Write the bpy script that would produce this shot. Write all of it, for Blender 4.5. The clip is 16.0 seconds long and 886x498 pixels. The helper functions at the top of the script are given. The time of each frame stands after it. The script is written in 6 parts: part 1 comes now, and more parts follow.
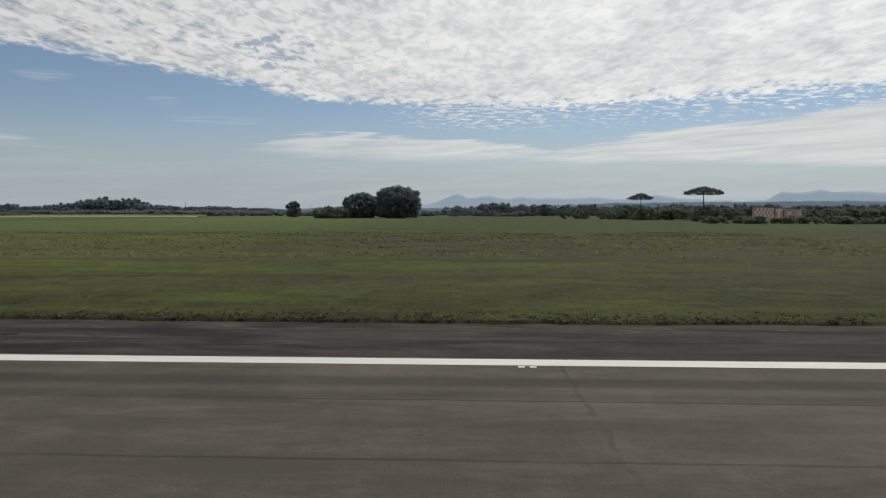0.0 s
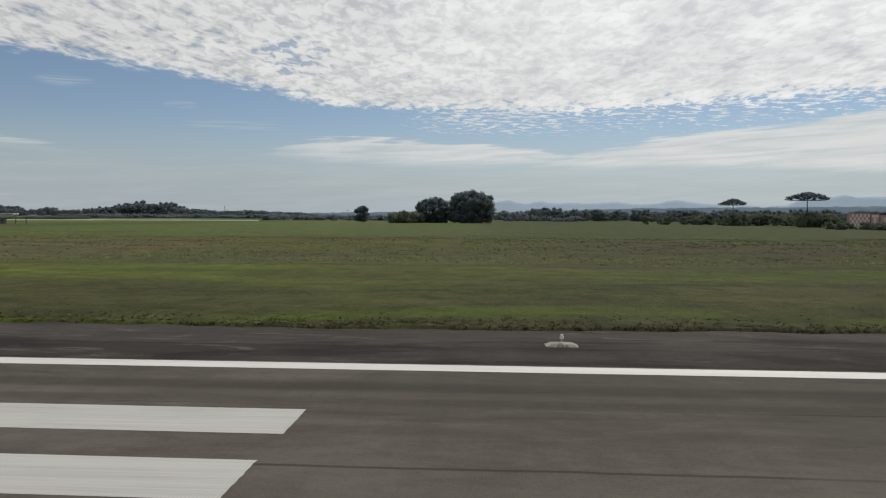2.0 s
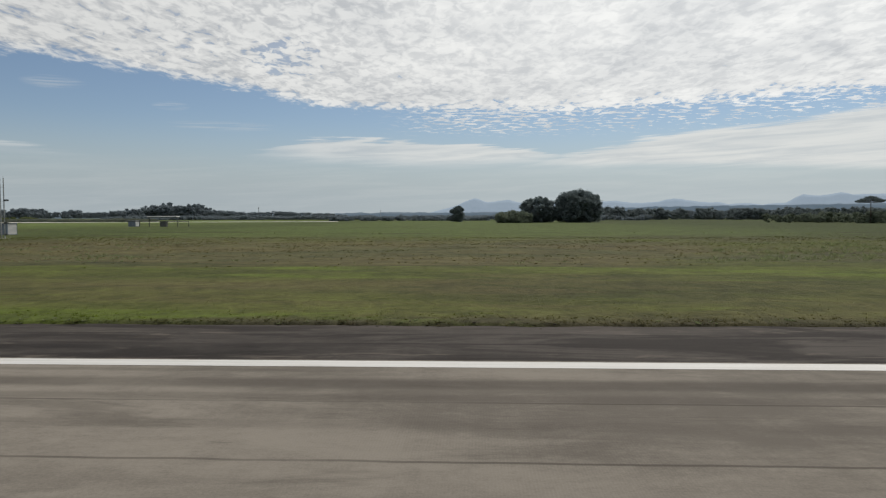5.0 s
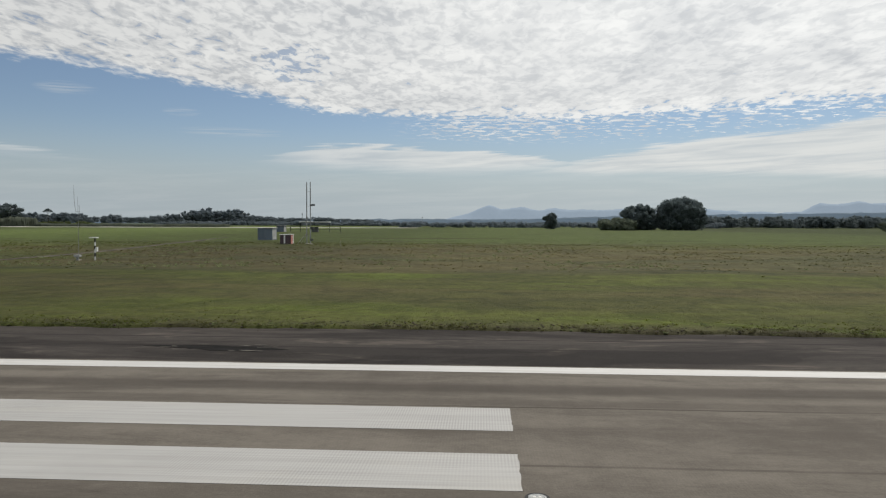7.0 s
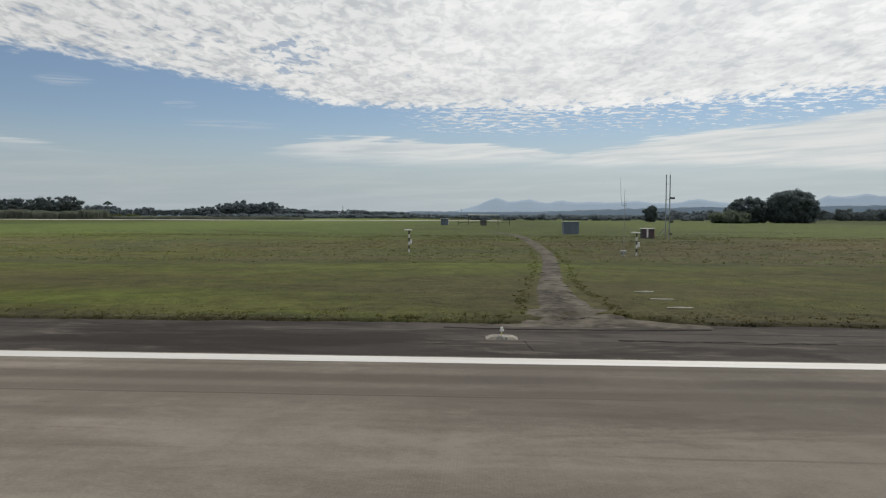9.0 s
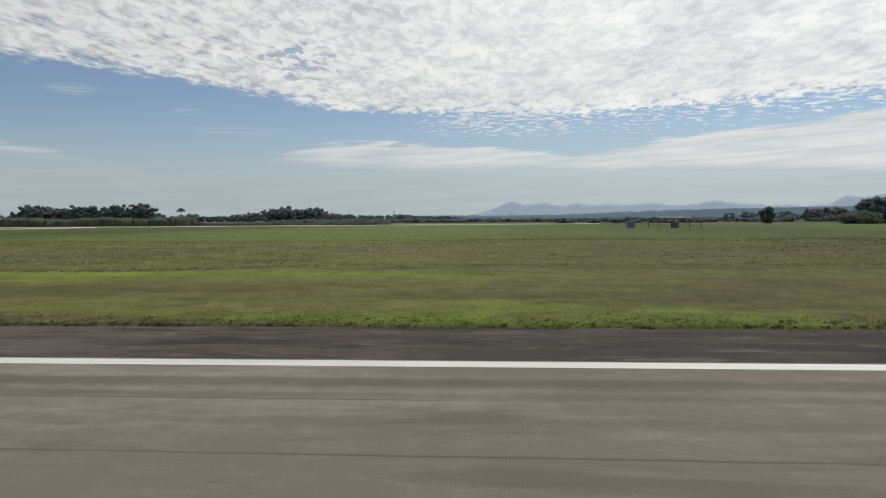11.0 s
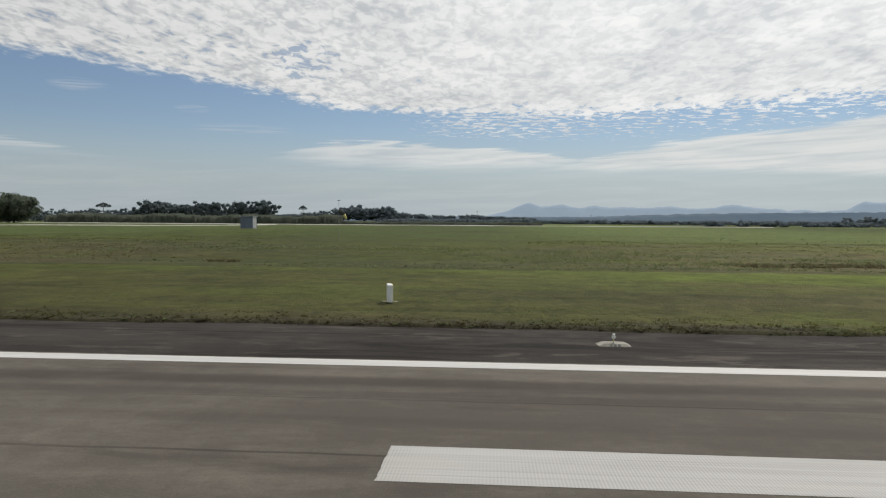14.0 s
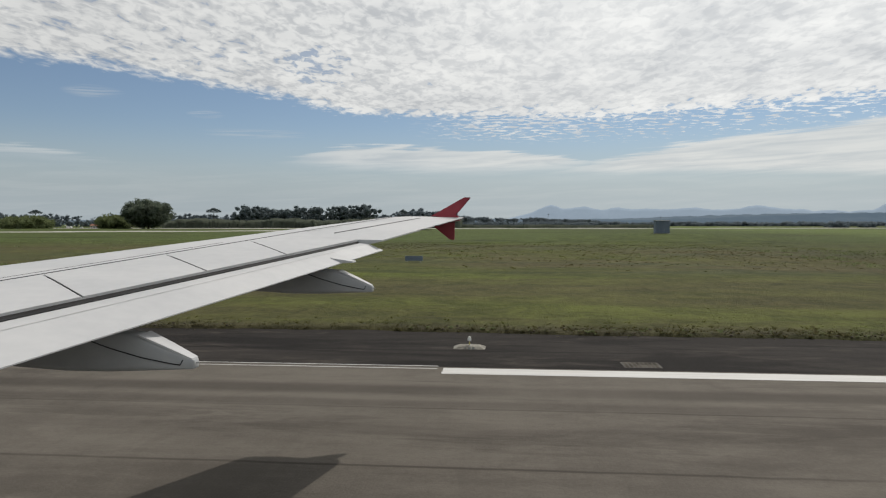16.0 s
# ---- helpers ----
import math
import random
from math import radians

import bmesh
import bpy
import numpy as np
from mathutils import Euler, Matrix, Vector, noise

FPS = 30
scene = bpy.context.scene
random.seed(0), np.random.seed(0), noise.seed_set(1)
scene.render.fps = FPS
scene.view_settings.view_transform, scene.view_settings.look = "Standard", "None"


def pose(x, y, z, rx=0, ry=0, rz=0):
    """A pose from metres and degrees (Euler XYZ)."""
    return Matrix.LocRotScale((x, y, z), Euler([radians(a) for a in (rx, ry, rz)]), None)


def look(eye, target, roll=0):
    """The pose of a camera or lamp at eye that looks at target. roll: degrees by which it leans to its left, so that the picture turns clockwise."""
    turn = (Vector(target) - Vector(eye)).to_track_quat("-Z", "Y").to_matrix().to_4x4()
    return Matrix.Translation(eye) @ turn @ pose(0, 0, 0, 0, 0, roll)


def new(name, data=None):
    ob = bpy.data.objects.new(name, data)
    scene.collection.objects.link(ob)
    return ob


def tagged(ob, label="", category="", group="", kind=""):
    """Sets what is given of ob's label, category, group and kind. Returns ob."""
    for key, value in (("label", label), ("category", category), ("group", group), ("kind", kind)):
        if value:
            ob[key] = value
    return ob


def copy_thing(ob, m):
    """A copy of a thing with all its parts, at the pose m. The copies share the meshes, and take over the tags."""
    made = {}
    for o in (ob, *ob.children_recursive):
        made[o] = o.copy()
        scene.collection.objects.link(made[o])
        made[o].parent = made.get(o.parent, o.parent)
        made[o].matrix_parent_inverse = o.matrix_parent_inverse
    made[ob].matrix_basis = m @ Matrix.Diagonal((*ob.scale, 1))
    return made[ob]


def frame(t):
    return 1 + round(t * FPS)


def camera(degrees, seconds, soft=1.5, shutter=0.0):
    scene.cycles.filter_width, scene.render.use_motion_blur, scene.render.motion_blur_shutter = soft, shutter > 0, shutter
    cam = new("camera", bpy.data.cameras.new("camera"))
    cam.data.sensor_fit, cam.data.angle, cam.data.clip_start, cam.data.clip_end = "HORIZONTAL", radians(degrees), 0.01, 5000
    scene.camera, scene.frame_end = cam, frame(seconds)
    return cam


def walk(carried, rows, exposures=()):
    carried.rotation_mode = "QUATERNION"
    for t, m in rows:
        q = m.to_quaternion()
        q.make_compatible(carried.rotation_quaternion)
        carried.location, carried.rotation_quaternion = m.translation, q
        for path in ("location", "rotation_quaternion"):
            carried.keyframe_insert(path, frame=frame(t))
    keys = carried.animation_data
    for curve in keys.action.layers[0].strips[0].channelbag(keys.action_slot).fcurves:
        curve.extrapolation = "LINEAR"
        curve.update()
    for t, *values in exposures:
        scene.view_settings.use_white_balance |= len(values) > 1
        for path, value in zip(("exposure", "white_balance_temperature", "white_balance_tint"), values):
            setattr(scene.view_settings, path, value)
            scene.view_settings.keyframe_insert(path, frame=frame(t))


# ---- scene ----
cam = camera(67.06, 16.0, soft=1.2)

# light and exposure
EXPOSURES = [(0.0, -0.06), (2.0, -0.05), (3.5, -0.03), (6.0, 0.0), (9.0, 0.02), (10.0, 0.02), (12.5, 0.04), (13.5, 0.02), (14.5, -0.01), (16.0, -0.02)]
# grass brightness by x: how lush it grows, plus cloud shade painted in
LUSH_SHADE = [(-800, 0.46), (-647, 0.48), (-560, 0.41), (-533, 0.44), (-500, 0.60), (-440, 0.70), (-360, 0.57), (-289, 0.42), (-258, 0.38), (-208, 0.50), (-92, 0.46), (-27, 0.32), (-6, 0.28), (100, 0.29)]
FRESHNESS = [(-800, 0.25), (-560, 0.25), (-520, 0.45), (-450, 0.65), (-390, 0.8), (-320, 0.5), (-268, 0.3), (-225, 0.55), (-190, 0.8), (-130, 0.8), (-77, 0.9), (-6, 0.8), (100, 0.8)]
PARCHED = [(-800, 0.6), (-600, 0.58), (-530, 0.30), (-500, 0.14), (-450, 0.12), (-370, 0.5), (-290, 0.58), (-210, 0.36), (-110, 0.08), (100, 0.0)]
SUN_POWER = 2.5
SKY = 0.069
HAZE_AWAY, HAZE_SUNWARD = (0.358, 0.416, 0.450), (0.430, 0.492, 0.522)
CLOUD_DARK, CLOUD_LIGHT = (0.50, 0.52, 0.54), (0.83, 0.835, 0.82)
VEIL_DARK, VEIL_LIGHT = (0.46, 0.51, 0.545), (0.73, 0.74, 0.72)
# bearing and height, in degrees, of the cloud deck's lower edge and of the thin banks below it
EDGE = [(-60, 13.0), (-36, 11.8), (-31.5, 11.7), (-28, 11.4), (-24.8, 11.0), (-18.4, 10.3), (-14.3, 9.5), (-11.5, 9.2), (-2.8, 9.1), (5.2, 9.0), (10, 8.9), (18.6, 9.1), (26.4, 9.2), (30.6, 8.9), (60, 9.5)]
BANK_TOP = [(-60, 3.0), (-5, 3.2), (2, 4.2), (5.2, 4.7), (9.4, 5.6), (14.3, 6.3), (18.6, 6.9), (22.7, 7.1), (26.5, 7.5), (30.6, 8.0), (60, 11.0)]
BANK_FOOT = [(-60, 4.4), (5.2, 4.2), (14.4, 4.2), (22.7, 3.9), (30.7, 3.5), (60, 3.0)]
MID_TOP = [(-60, 4.0), (-20, 5.0), (-17.6, 5.5), (-14.4, 6.3), (-11.6, 6.6), (-6.8, 6.5), (-2.8, 6.3), (0.4, 6.1), (5.2, 5.6), (8, 5.1), (60, 4.0)]
MID_FOOT = [(-60, 5.0), (-16, 4.9), (-11.6, 4.7), (-2.8, 4.4), (5.2, 4.7), (60, 5.0)]
VEIL_AT = (2.3, 5.1, 0.0)
GRASS_DARK, GRASS_GREEN, GRASS_FRESH = (0.044, 0.050, 0.016), (0.070, 0.079, 0.019), (0.098, 0.124, 0.022)
GRASS_LUSH = (0.086, 0.122, 0.014)
GRASS_DRY, GRASS_FAR = (0.084, 0.073, 0.033), (0.066, 0.087, 0.024)
# asphalt brightness by x: its wear, and passing cloud shade put into the colour
AGE_SHADE = [(-800, 0.57), (-647, 0.59), (-620, 0.70), (-590, 0.50), (-565, 0.55), (-545, 0.61), (-515, 0.64), (-500, 0.95), (-450, 1.08), (-390, 0.97), (-318, 0.98), (-289, 0.79), (-255, 0.63), (-208, 0.69), (-172, 0.77), (-110, 0.67), (-92, 0.61), (-76, 0.45), (-64, 0.41), (-6, 0.40), (100, 0.42)]
SHOULDER_AGE_SHADE = [(-800, 0.68), (-647, 0.55), (-560, 0.65), (-500, 1.3), (-450, 1.7), (-400, 1.3), (-289, 1.04), (-255, 0.90), (-208, 0.97), (-92, 0.88), (-6, 0.69), (100, 0.70)]

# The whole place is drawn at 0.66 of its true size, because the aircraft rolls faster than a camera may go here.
# All numbers below are true metres: x along the runway, y away from it over the grass, z up.
K = 0.66
SLOPE = 0.0203  # fall of the pavement from the runway's crown

PATH = [  # seconds, x, y, z, yaw, tilt, roll
    (0.0, -6.20, 0.147, 4.172, 2.06, -3.17, 0.11),
    (0.5, -16.22, 0.154, 4.173, 2.26, -3.06, 0.21),
    (1.0, -27.03, 0.167, 4.180, 2.54, -2.91, 0.42),
    (1.5, -38.55, 0.188, 4.188, 2.63, -3.04, 0.03),
    (2.0, -51.24, 0.235, 4.210, 3.31, -2.78, 0.28),
    (2.5, -64.13, 0.188, 4.190, 3.40, -2.58, 0.26),
    (3.0, -77.36, 0.143, 4.168, 3.48, -2.66, 0.20),
    (3.5, -91.75, 0.148, 4.144, 3.23, -2.86, 0.09),
    (6.0, -172.16, 0.154, 4.106, 2.51, -2.53, -0.17),
    (6.5, -190.11, 0.046, 4.097, 2.78, -2.11, -0.10),
    (7.0, -208.20, -0.062, 4.083, 3.26, -2.21, 0.19),
    (7.5, -227.68, -0.111, 4.078, 3.29, -2.73, 0.07),
    (8.0, -247.92, -0.121, 4.082, 3.74, -2.50, -0.03),
    (8.5, -268.00, -0.127, 4.069, 3.51, -2.83, 0.15),
    (9.0, -289.07, -0.116, 4.066, 3.26, -2.85, 0.19),
    (9.5, -312.67, -0.146, 4.077, 3.40, -3.04, -0.11),
    (10.0, -330.53, -0.189, 4.084, 3.81, -2.44, -0.11),
    (12.5, -453.56, -0.209, 4.069, 3.93, -2.63, -0.57),
    (13.0, -479.27, -0.199, 4.046, 3.85, -2.47, -0.42),
    (13.5, -506.29, -0.112, 4.052, 4.22, -2.48, 0.47),
    (14.0, -532.84, -0.103, 4.057, 4.09, -2.46, 0.40),
    (14.5, -560.45, -0.042, 4.101, 4.48, -2.25, 0.50),
    (15.0, -588.86, -0.014, 4.111, 4.91, -2.29, -0.04),
    (15.5, -617.76, 0.025, 4.144, 5.25, -2.24, 0.21),
    (16.0, -647.06, 0.022, 4.141, 5.10, -2.21, -0.03)]


def aim(x, y, z, yaw, tilt, roll):
    a, p = radians(yaw), radians(tilt)
    eye = Vector((x, y, z)) * K
    return look(eye, eye + Vector((-math.sin(a) * math.cos(p), math.cos(a) * math.cos(p), math.sin(p))), roll)


walk(cam, [(row[0], aim(*row[1:])) for row in PATH], exposures=EXPOSURES)

# ---- sky and sun ----
SUN_TO = Vector((0.45, 0.84, 1.0)).normalized()
world = bpy.data.worlds.new("sky")
scene.world = world
world.use_nodes = True
WT = world.node_tree


class Nodes:
    """Short ways to wire nodes of one tree."""

    def __init__(self, tree):
        self.tree = tree

    def add(self, kind):
        return self.tree.nodes.new(kind)

    def vector(self, op):
        n = self.add("ShaderNodeVectorMath")
        n.operation = op
        return n

    def feed(self, socket, value):
        if isinstance(value, bpy.types.NodeSocket):
            self.tree.links.new(value, socket)
        else:
            socket.default_value = value

    def math(self, op, a, b=0.0, c=0.0, clamp=False):
        n = self.add("ShaderNodeMath")
        n.operation, n.use_clamp = op, clamp
        for i, v in enumerate((a, b, c)):
            self.feed(n.inputs[i], v)
        return n.outputs[0]

    def smooth(self, v, lo, hi, a=0.0, b=1.0):
        n = self.add("ShaderNodeMapRange")
        n.interpolation_type = "SMOOTHSTEP"
        for i, x in enumerate((v, lo, hi, a, b)):
            self.feed(n.inputs[i], x)
        return n.outputs[0]

    def noise(self, vec, scale, detail=4.0, rough=0.55, distortion=0.0):
        n = self.add("ShaderNodeTexNoise")
        self.feed(n.inputs["Vector"], vec)
        self.feed(n.inputs["Scale"], scale)
        n.inputs["Detail"].default_value = detail
        n.inputs["Roughness"].default_value = rough
        n.inputs["Distortion"].default_value = distortion
        return n.outputs["Fac"]

    def mapped(self, vec, scale=(1, 1, 1), rotation=(0, 0, 0), location=(0, 0, 0)):
        n = self.add("ShaderNodeMapping")
        self.feed(n.inputs["Vector"], vec)
        n.inputs["Scale"].default_value = scale
        n.inputs["Rotation"].default_value = rotation
        n.inputs["Location"].default_value = location
        return n.outputs[0]

    def mix(self, fac, a, b):
        n = self.add("ShaderNodeMix")
        n.data_type = "RGBA"
        self.feed(n.inputs[0], fac)
        self.feed(n.inputs[6], a if isinstance(a, bpy.types.NodeSocket) else (*a, 1))
        self.feed(n.inputs[7], b if isinstance(b, bpy.types.NodeSocket) else (*b, 1))
        return n.outputs[2]

    def curve(self, v, points):
        n = self.add("ShaderNodeFloatCurve")
        c = n.mapping.curves[0]
        for i, (x, y) in enumerate(points):
            if i < 2:
                c.points[i].location = (x, y)
            else:
                c.points.new(x, y)
        n.mapping.update()
        self.feed(n.inputs["Value"], v)
        return n.outputs[0]


w = Nodes(WT)
sky = w.add("ShaderNodeTexSky")
sky.sky_type, sky.sun_disc, sky.sun_elevation, sky.sun_rotation = "NISHITA", False, radians(46.4), radians(28.2)
sky.air_density, sky.dust_density, sky.ozone_density = 1.0, 0.15, 2.5
way = w.add("ShaderNodeTexCoord").outputs["Generated"]
xyz = w.add("ShaderNodeSeparateXYZ")
w.feed(xyz.inputs[0], way)
flat = w.math("SQRT", w.math("ADD", w.math("MULTIPLY", xyz.outputs[0], xyz.outputs[0]), w.math("MULTIPLY", xyz.outputs[1], xyz.outputs[1])))
high = w.math("MULTIPLY", w.math("ARCTAN2", xyz.outputs[2], flat), 180 / math.pi)   # degrees over the horizon
turn = w.math("MULTIPLY", w.math("ARCTAN2", xyz.outputs[0], xyz.outputs[1]), 180 / math.pi)  # degrees right of straight out
# a layer of small cloud cells, seen flat from below
lift = w.math("ADD", w.math("MAXIMUM", xyz.outputs[2], 0.0), 0.07)
over = w.add("ShaderNodeCombineXYZ")
w.feed(over.inputs[0], w.math("DIVIDE", xyz.outputs[0], lift))
w.feed(over.inputs[1], w.math("DIVIDE", xyz.outputs[1], lift))
deck = over.outputs[0]


def along(points):
    """A height in degrees that changes with the bearing, through (bearing, height) points."""
    v = w.curve(w.math("DIVIDE", w.math("ADD", turn, 60.0), 120.0, clamp=True), [((t + 60) / 120, h / 20) for t, h in points])
    return w.math("MULTIPLY", v, 20.0)


def off(v, mid=0.5):
    return w.math("SUBTRACT", v, mid)


def times(a, b, c=1.0):
    return w.math("MULTIPLY", w.math("MULTIPLY", a, b), c)


def spot(bearing, height, wide, tall):
    """1 at a place of the sky, falling softly to 0 round it."""
    u = w.math("DIVIDE", w.math("SUBTRACT", turn, bearing), wide)
    v = w.math("DIVIDE", w.math("SUBTRACT", high, height), tall)
    return w.smooth(w.math("ADD", w.math("MULTIPLY", u, u), w.math("MULTIPLY", v, v)), 1.0, 0.1)


fine = w.noise(w.mapped(deck, (1, 0.62, 1), (0, 0, radians(28))), 19.0, 3, 0.55, 0.6)
medium = w.noise(w.mapped(deck, (1, 0.6, 1), (0, 0, radians(25)), (2, 5, 0)), 9.5, 4, 0.55, 0.6)
puffs = w.noise(w.mapped(deck, (1, 0.8, 1), (0, 0, radians(-20)), (7, 3, 0)), 3.2, 5, 0.55, 0.4)
broad = w.noise(w.mapped(deck, (1, 1, 1), (0, 0, 0), (3, 1, 0)), 1.1, 4, 0.55)
cells = w.math("ADD", w.math("MULTIPLY", fine, 0.5), w.math("MULTIPLY", medium, 0.5))
sunward = w.smooth(turn, -22.0, 6.0)
rise = w.math("SUBTRACT", high, along(EDGE))
ragged = w.math("ADD", times(off(cells), w.smooth(turn, -12.0, 2.0, 3.0, 5.5)), times(off(puffs), w.smooth(turn, -12.0, 2.0, 0.8, 1.8)))
inside = w.smooth(w.math("ADD", rise, ragged), -0.35, w.smooth(turn, -30.0, 0.0, 0.75, 0.35))
# blue gaps between the cells, most of them on the side away from the sun
gappy = w.math("ADD", w.math("MULTIPLY", spot(-15.3, 12.6, 4.5, 2.4), 0.11), w.math("ADD", w.math("MULTIPLY", spot(-22.0, 13.6, 12.0, 2.6), 0.055), w.smooth(turn, -45.0, -8.0, 0.02, -0.06)))
gaps = w.smooth(w.math("SUBTRACT", w.math("ADD", w.math("MULTIPLY", medium, 0.45), w.math("MULTIPLY", fine, 0.55)), gappy), 0.42, 0.33)
deck_mask = times(inside, w.math("SUBTRACT", 1.0, w.math("MULTIPLY", gaps, 0.55)))
# torn rows of puffs under the deck on the sunward side
below = w.math("MAXIMUM", w.math("MULTIPLY", rise, -1.0), 0.0)
torn_at = w.math("ADD", w.math("MULTIPLY", below, 0.028), w.math("SUBTRACT", 0.515, w.math("MULTIPLY", spot(1.5, 8.0, 9.0, 1.6), 0.055)))
bits = w.noise(w.mapped(deck, (0.75, 1.1, 1), (0, 0, radians(6)), (1, 8, 0)), 15.0, 4, 0.6, 0.4)
torn = times(w.smooth(w.math("SUBTRACT", bits, torn_at), -0.01, 0.07), w.smooth(turn, -9.0, -1.0), w.smooth(below, 2.6, 1.6))
# long thin banks lower down
streak_way = w.add("ShaderNodeCombineXYZ")
w.feed(streak_way.inputs[0], w.math("MULTIPLY", turn, 0.07))
w.feed(streak_way.inputs[1], w.math("SUBTRACT", high, w.math("MULTIPLY", turn, 0.04)))
streaks = w.noise(w.mapped(streak_way.outputs[0], (1, 1, 1), (0, 0, 0), VEIL_AT), 1.7, 6, 0.58, 0.5)
combed = w.noise(w.mapped(streak_way.outputs[0], (1.3, 2.6, 1), (0, 0, radians(-6)), (4, 1, 0)), 2.2, 5, 0.6, 0.5)


def bank(top, bottom, soft_top, soft_bottom, left, right, dense):
    """A bank of thin cloud between two heights, frayed along its top and fading out below."""
    worn = w.math("ADD", w.math("MULTIPLY", off(streaks), 1.7), w.math("MULTIPLY", off(combed), 1.1))
    m = w.smooth(w.math("SUBTRACT", w.math("ADD", top, worn), high), -0.05, soft_top)
    m = times(m, w.smooth(w.math("SUBTRACT", w.math("ADD", high, w.math("MULTIPLY", off(streaks), 0.6)), bottom), -soft_bottom, soft_bottom))
    return times(m, times(w.smooth(turn, *left), w.smooth(turn, *right)), dense)


right_bank = bank(along(BANK_TOP), along(BANK_FOOT), 0.5, 0.45, (0.0, 12.0), (70.0, 65.0), 0.93)
mid_bank = bank(along(MID_TOP), along(MID_FOOT), 0.3, 0.7, (-21.0, -13.0), (10.5, 4.0), 0.88)
left_bank = bank(along([(-60, 5.9), (-36, 5.5), (-31, 5.0), (60, 4.0)]), along([(-60, 4.9), (60, 4.7)]), 0.4, 0.5, (-28.0, -34.0), (70.0, 65.0), 0.55)
low_veil = times(w.smooth(high, 5.4, 3.6), w.smooth(streaks, 0.34, 0.70, 0.04, 0.15))
wisps = times(w.math("MAXIMUM", w.math("MAXIMUM", spot(-32.5, 9.85, 2.4, 0.55), spot(-24.5, 8.7, 1.6, 0.4)), spot(-20.5, 7.3, 5.0, 0.45)), w.smooth(combed, 0.40, 0.68), 0.42)
veil_mask = w.math("MAXIMUM", w.math("MAXIMUM", right_bank, mid_bank), w.math("MAXIMUM", w.math("MAXIMUM", left_bank, wisps), low_veil))
clouds = w.math("MAXIMUM", w.math("MAXIMUM", deck_mask, veil_mask), w.math("MULTIPLY", torn, 0.85), clamp=True)
# light and shade on the cells: small and crisp away from the sun, broad and soft towards it
crisp = w.smooth(cells, 0.40, 0.58)
soft_shade = w.math("ADD", w.math("MULTIPLY", w.smooth(puffs, 0.34, 0.66), 0.6), w.math("MULTIPLY", w.smooth(broad, 0.36, 0.64), 0.4))
shade = w.math("ADD", times(crisp, w.smooth(turn, -20.0, 8.0, 0.66, 0.34)), times(soft_shade, w.smooth(turn, -20.0, 8.0, 0.34, 0.66)))
glow = w.math("POWER", w.math("MAXIMUM", w.math("ADD", w.math("ADD", w.math("MULTIPLY", xyz.outputs[0], SUN_TO.x), w.math("MULTIPLY", xyz.outputs[1], SUN_TO.y)), w.math("MULTIPLY", xyz.outputs[2], SUN_TO.z)), 0.0), 3.0)
cloud_white = w.mix(shade, CLOUD_DARK, CLOUD_LIGHT)
bright = w.vector("SCALE")
w.feed(bright.inputs[0], cloud_white)
w.feed(bright.inputs["Scale"], w.math("ADD", w.math("MULTIPLY", glow, 0.55), 0.82))
air = w.vector("SCALE")
tint = w.vector("MULTIPLY")
w.feed(tint.inputs[0], sky.outputs[0])
tint.inputs[1].default_value = (1.03, 1.0, 1.01)
w.feed(air.inputs[0], tint.outputs[0])
air.inputs["Scale"].default_value = SKY
haze = w.mix(w.smooth(turn, -30.0, 20.0), HAZE_AWAY, HAZE_SUNWARD)
blue = w.mix(w.math("ADD", w.smooth(high, 8.5, 1.2, 0.0, 0.93), 0.03), air.outputs[0], haze)
thin_cloud = w.mix(w.math("ADD", w.math("MULTIPLY", w.smooth(streaks, 0.3, 0.65), 0.6), w.math("MULTIPLY", sunward, 0.4)), VEIL_DARK, VEIL_LIGHT)
cloud_share = w.smooth(w.math("SUBTRACT", w.math("MAXIMUM", deck_mask, torn), veil_mask), -0.3, 0.3)
seen_sky = w.mix(clouds, blue, w.mix(cloud_share, thin_cloud, bright.outputs[0]))
w.feed(WT.nodes["Background"].inputs[0], seen_sky)
WT.nodes["Background"].inputs[1].default_value = 1.0

sun = new("sun", bpy.data.lights.new("sun", "SUN"))
sun.data.energy = SUN_POWER
sun.data.angle = radians(0.6)
sun.data.color = (1.0, 0.94, 0.86)
sun.matrix_world = look(SUN_TO * 100, (0, 0, 0))

# ---- materials ----


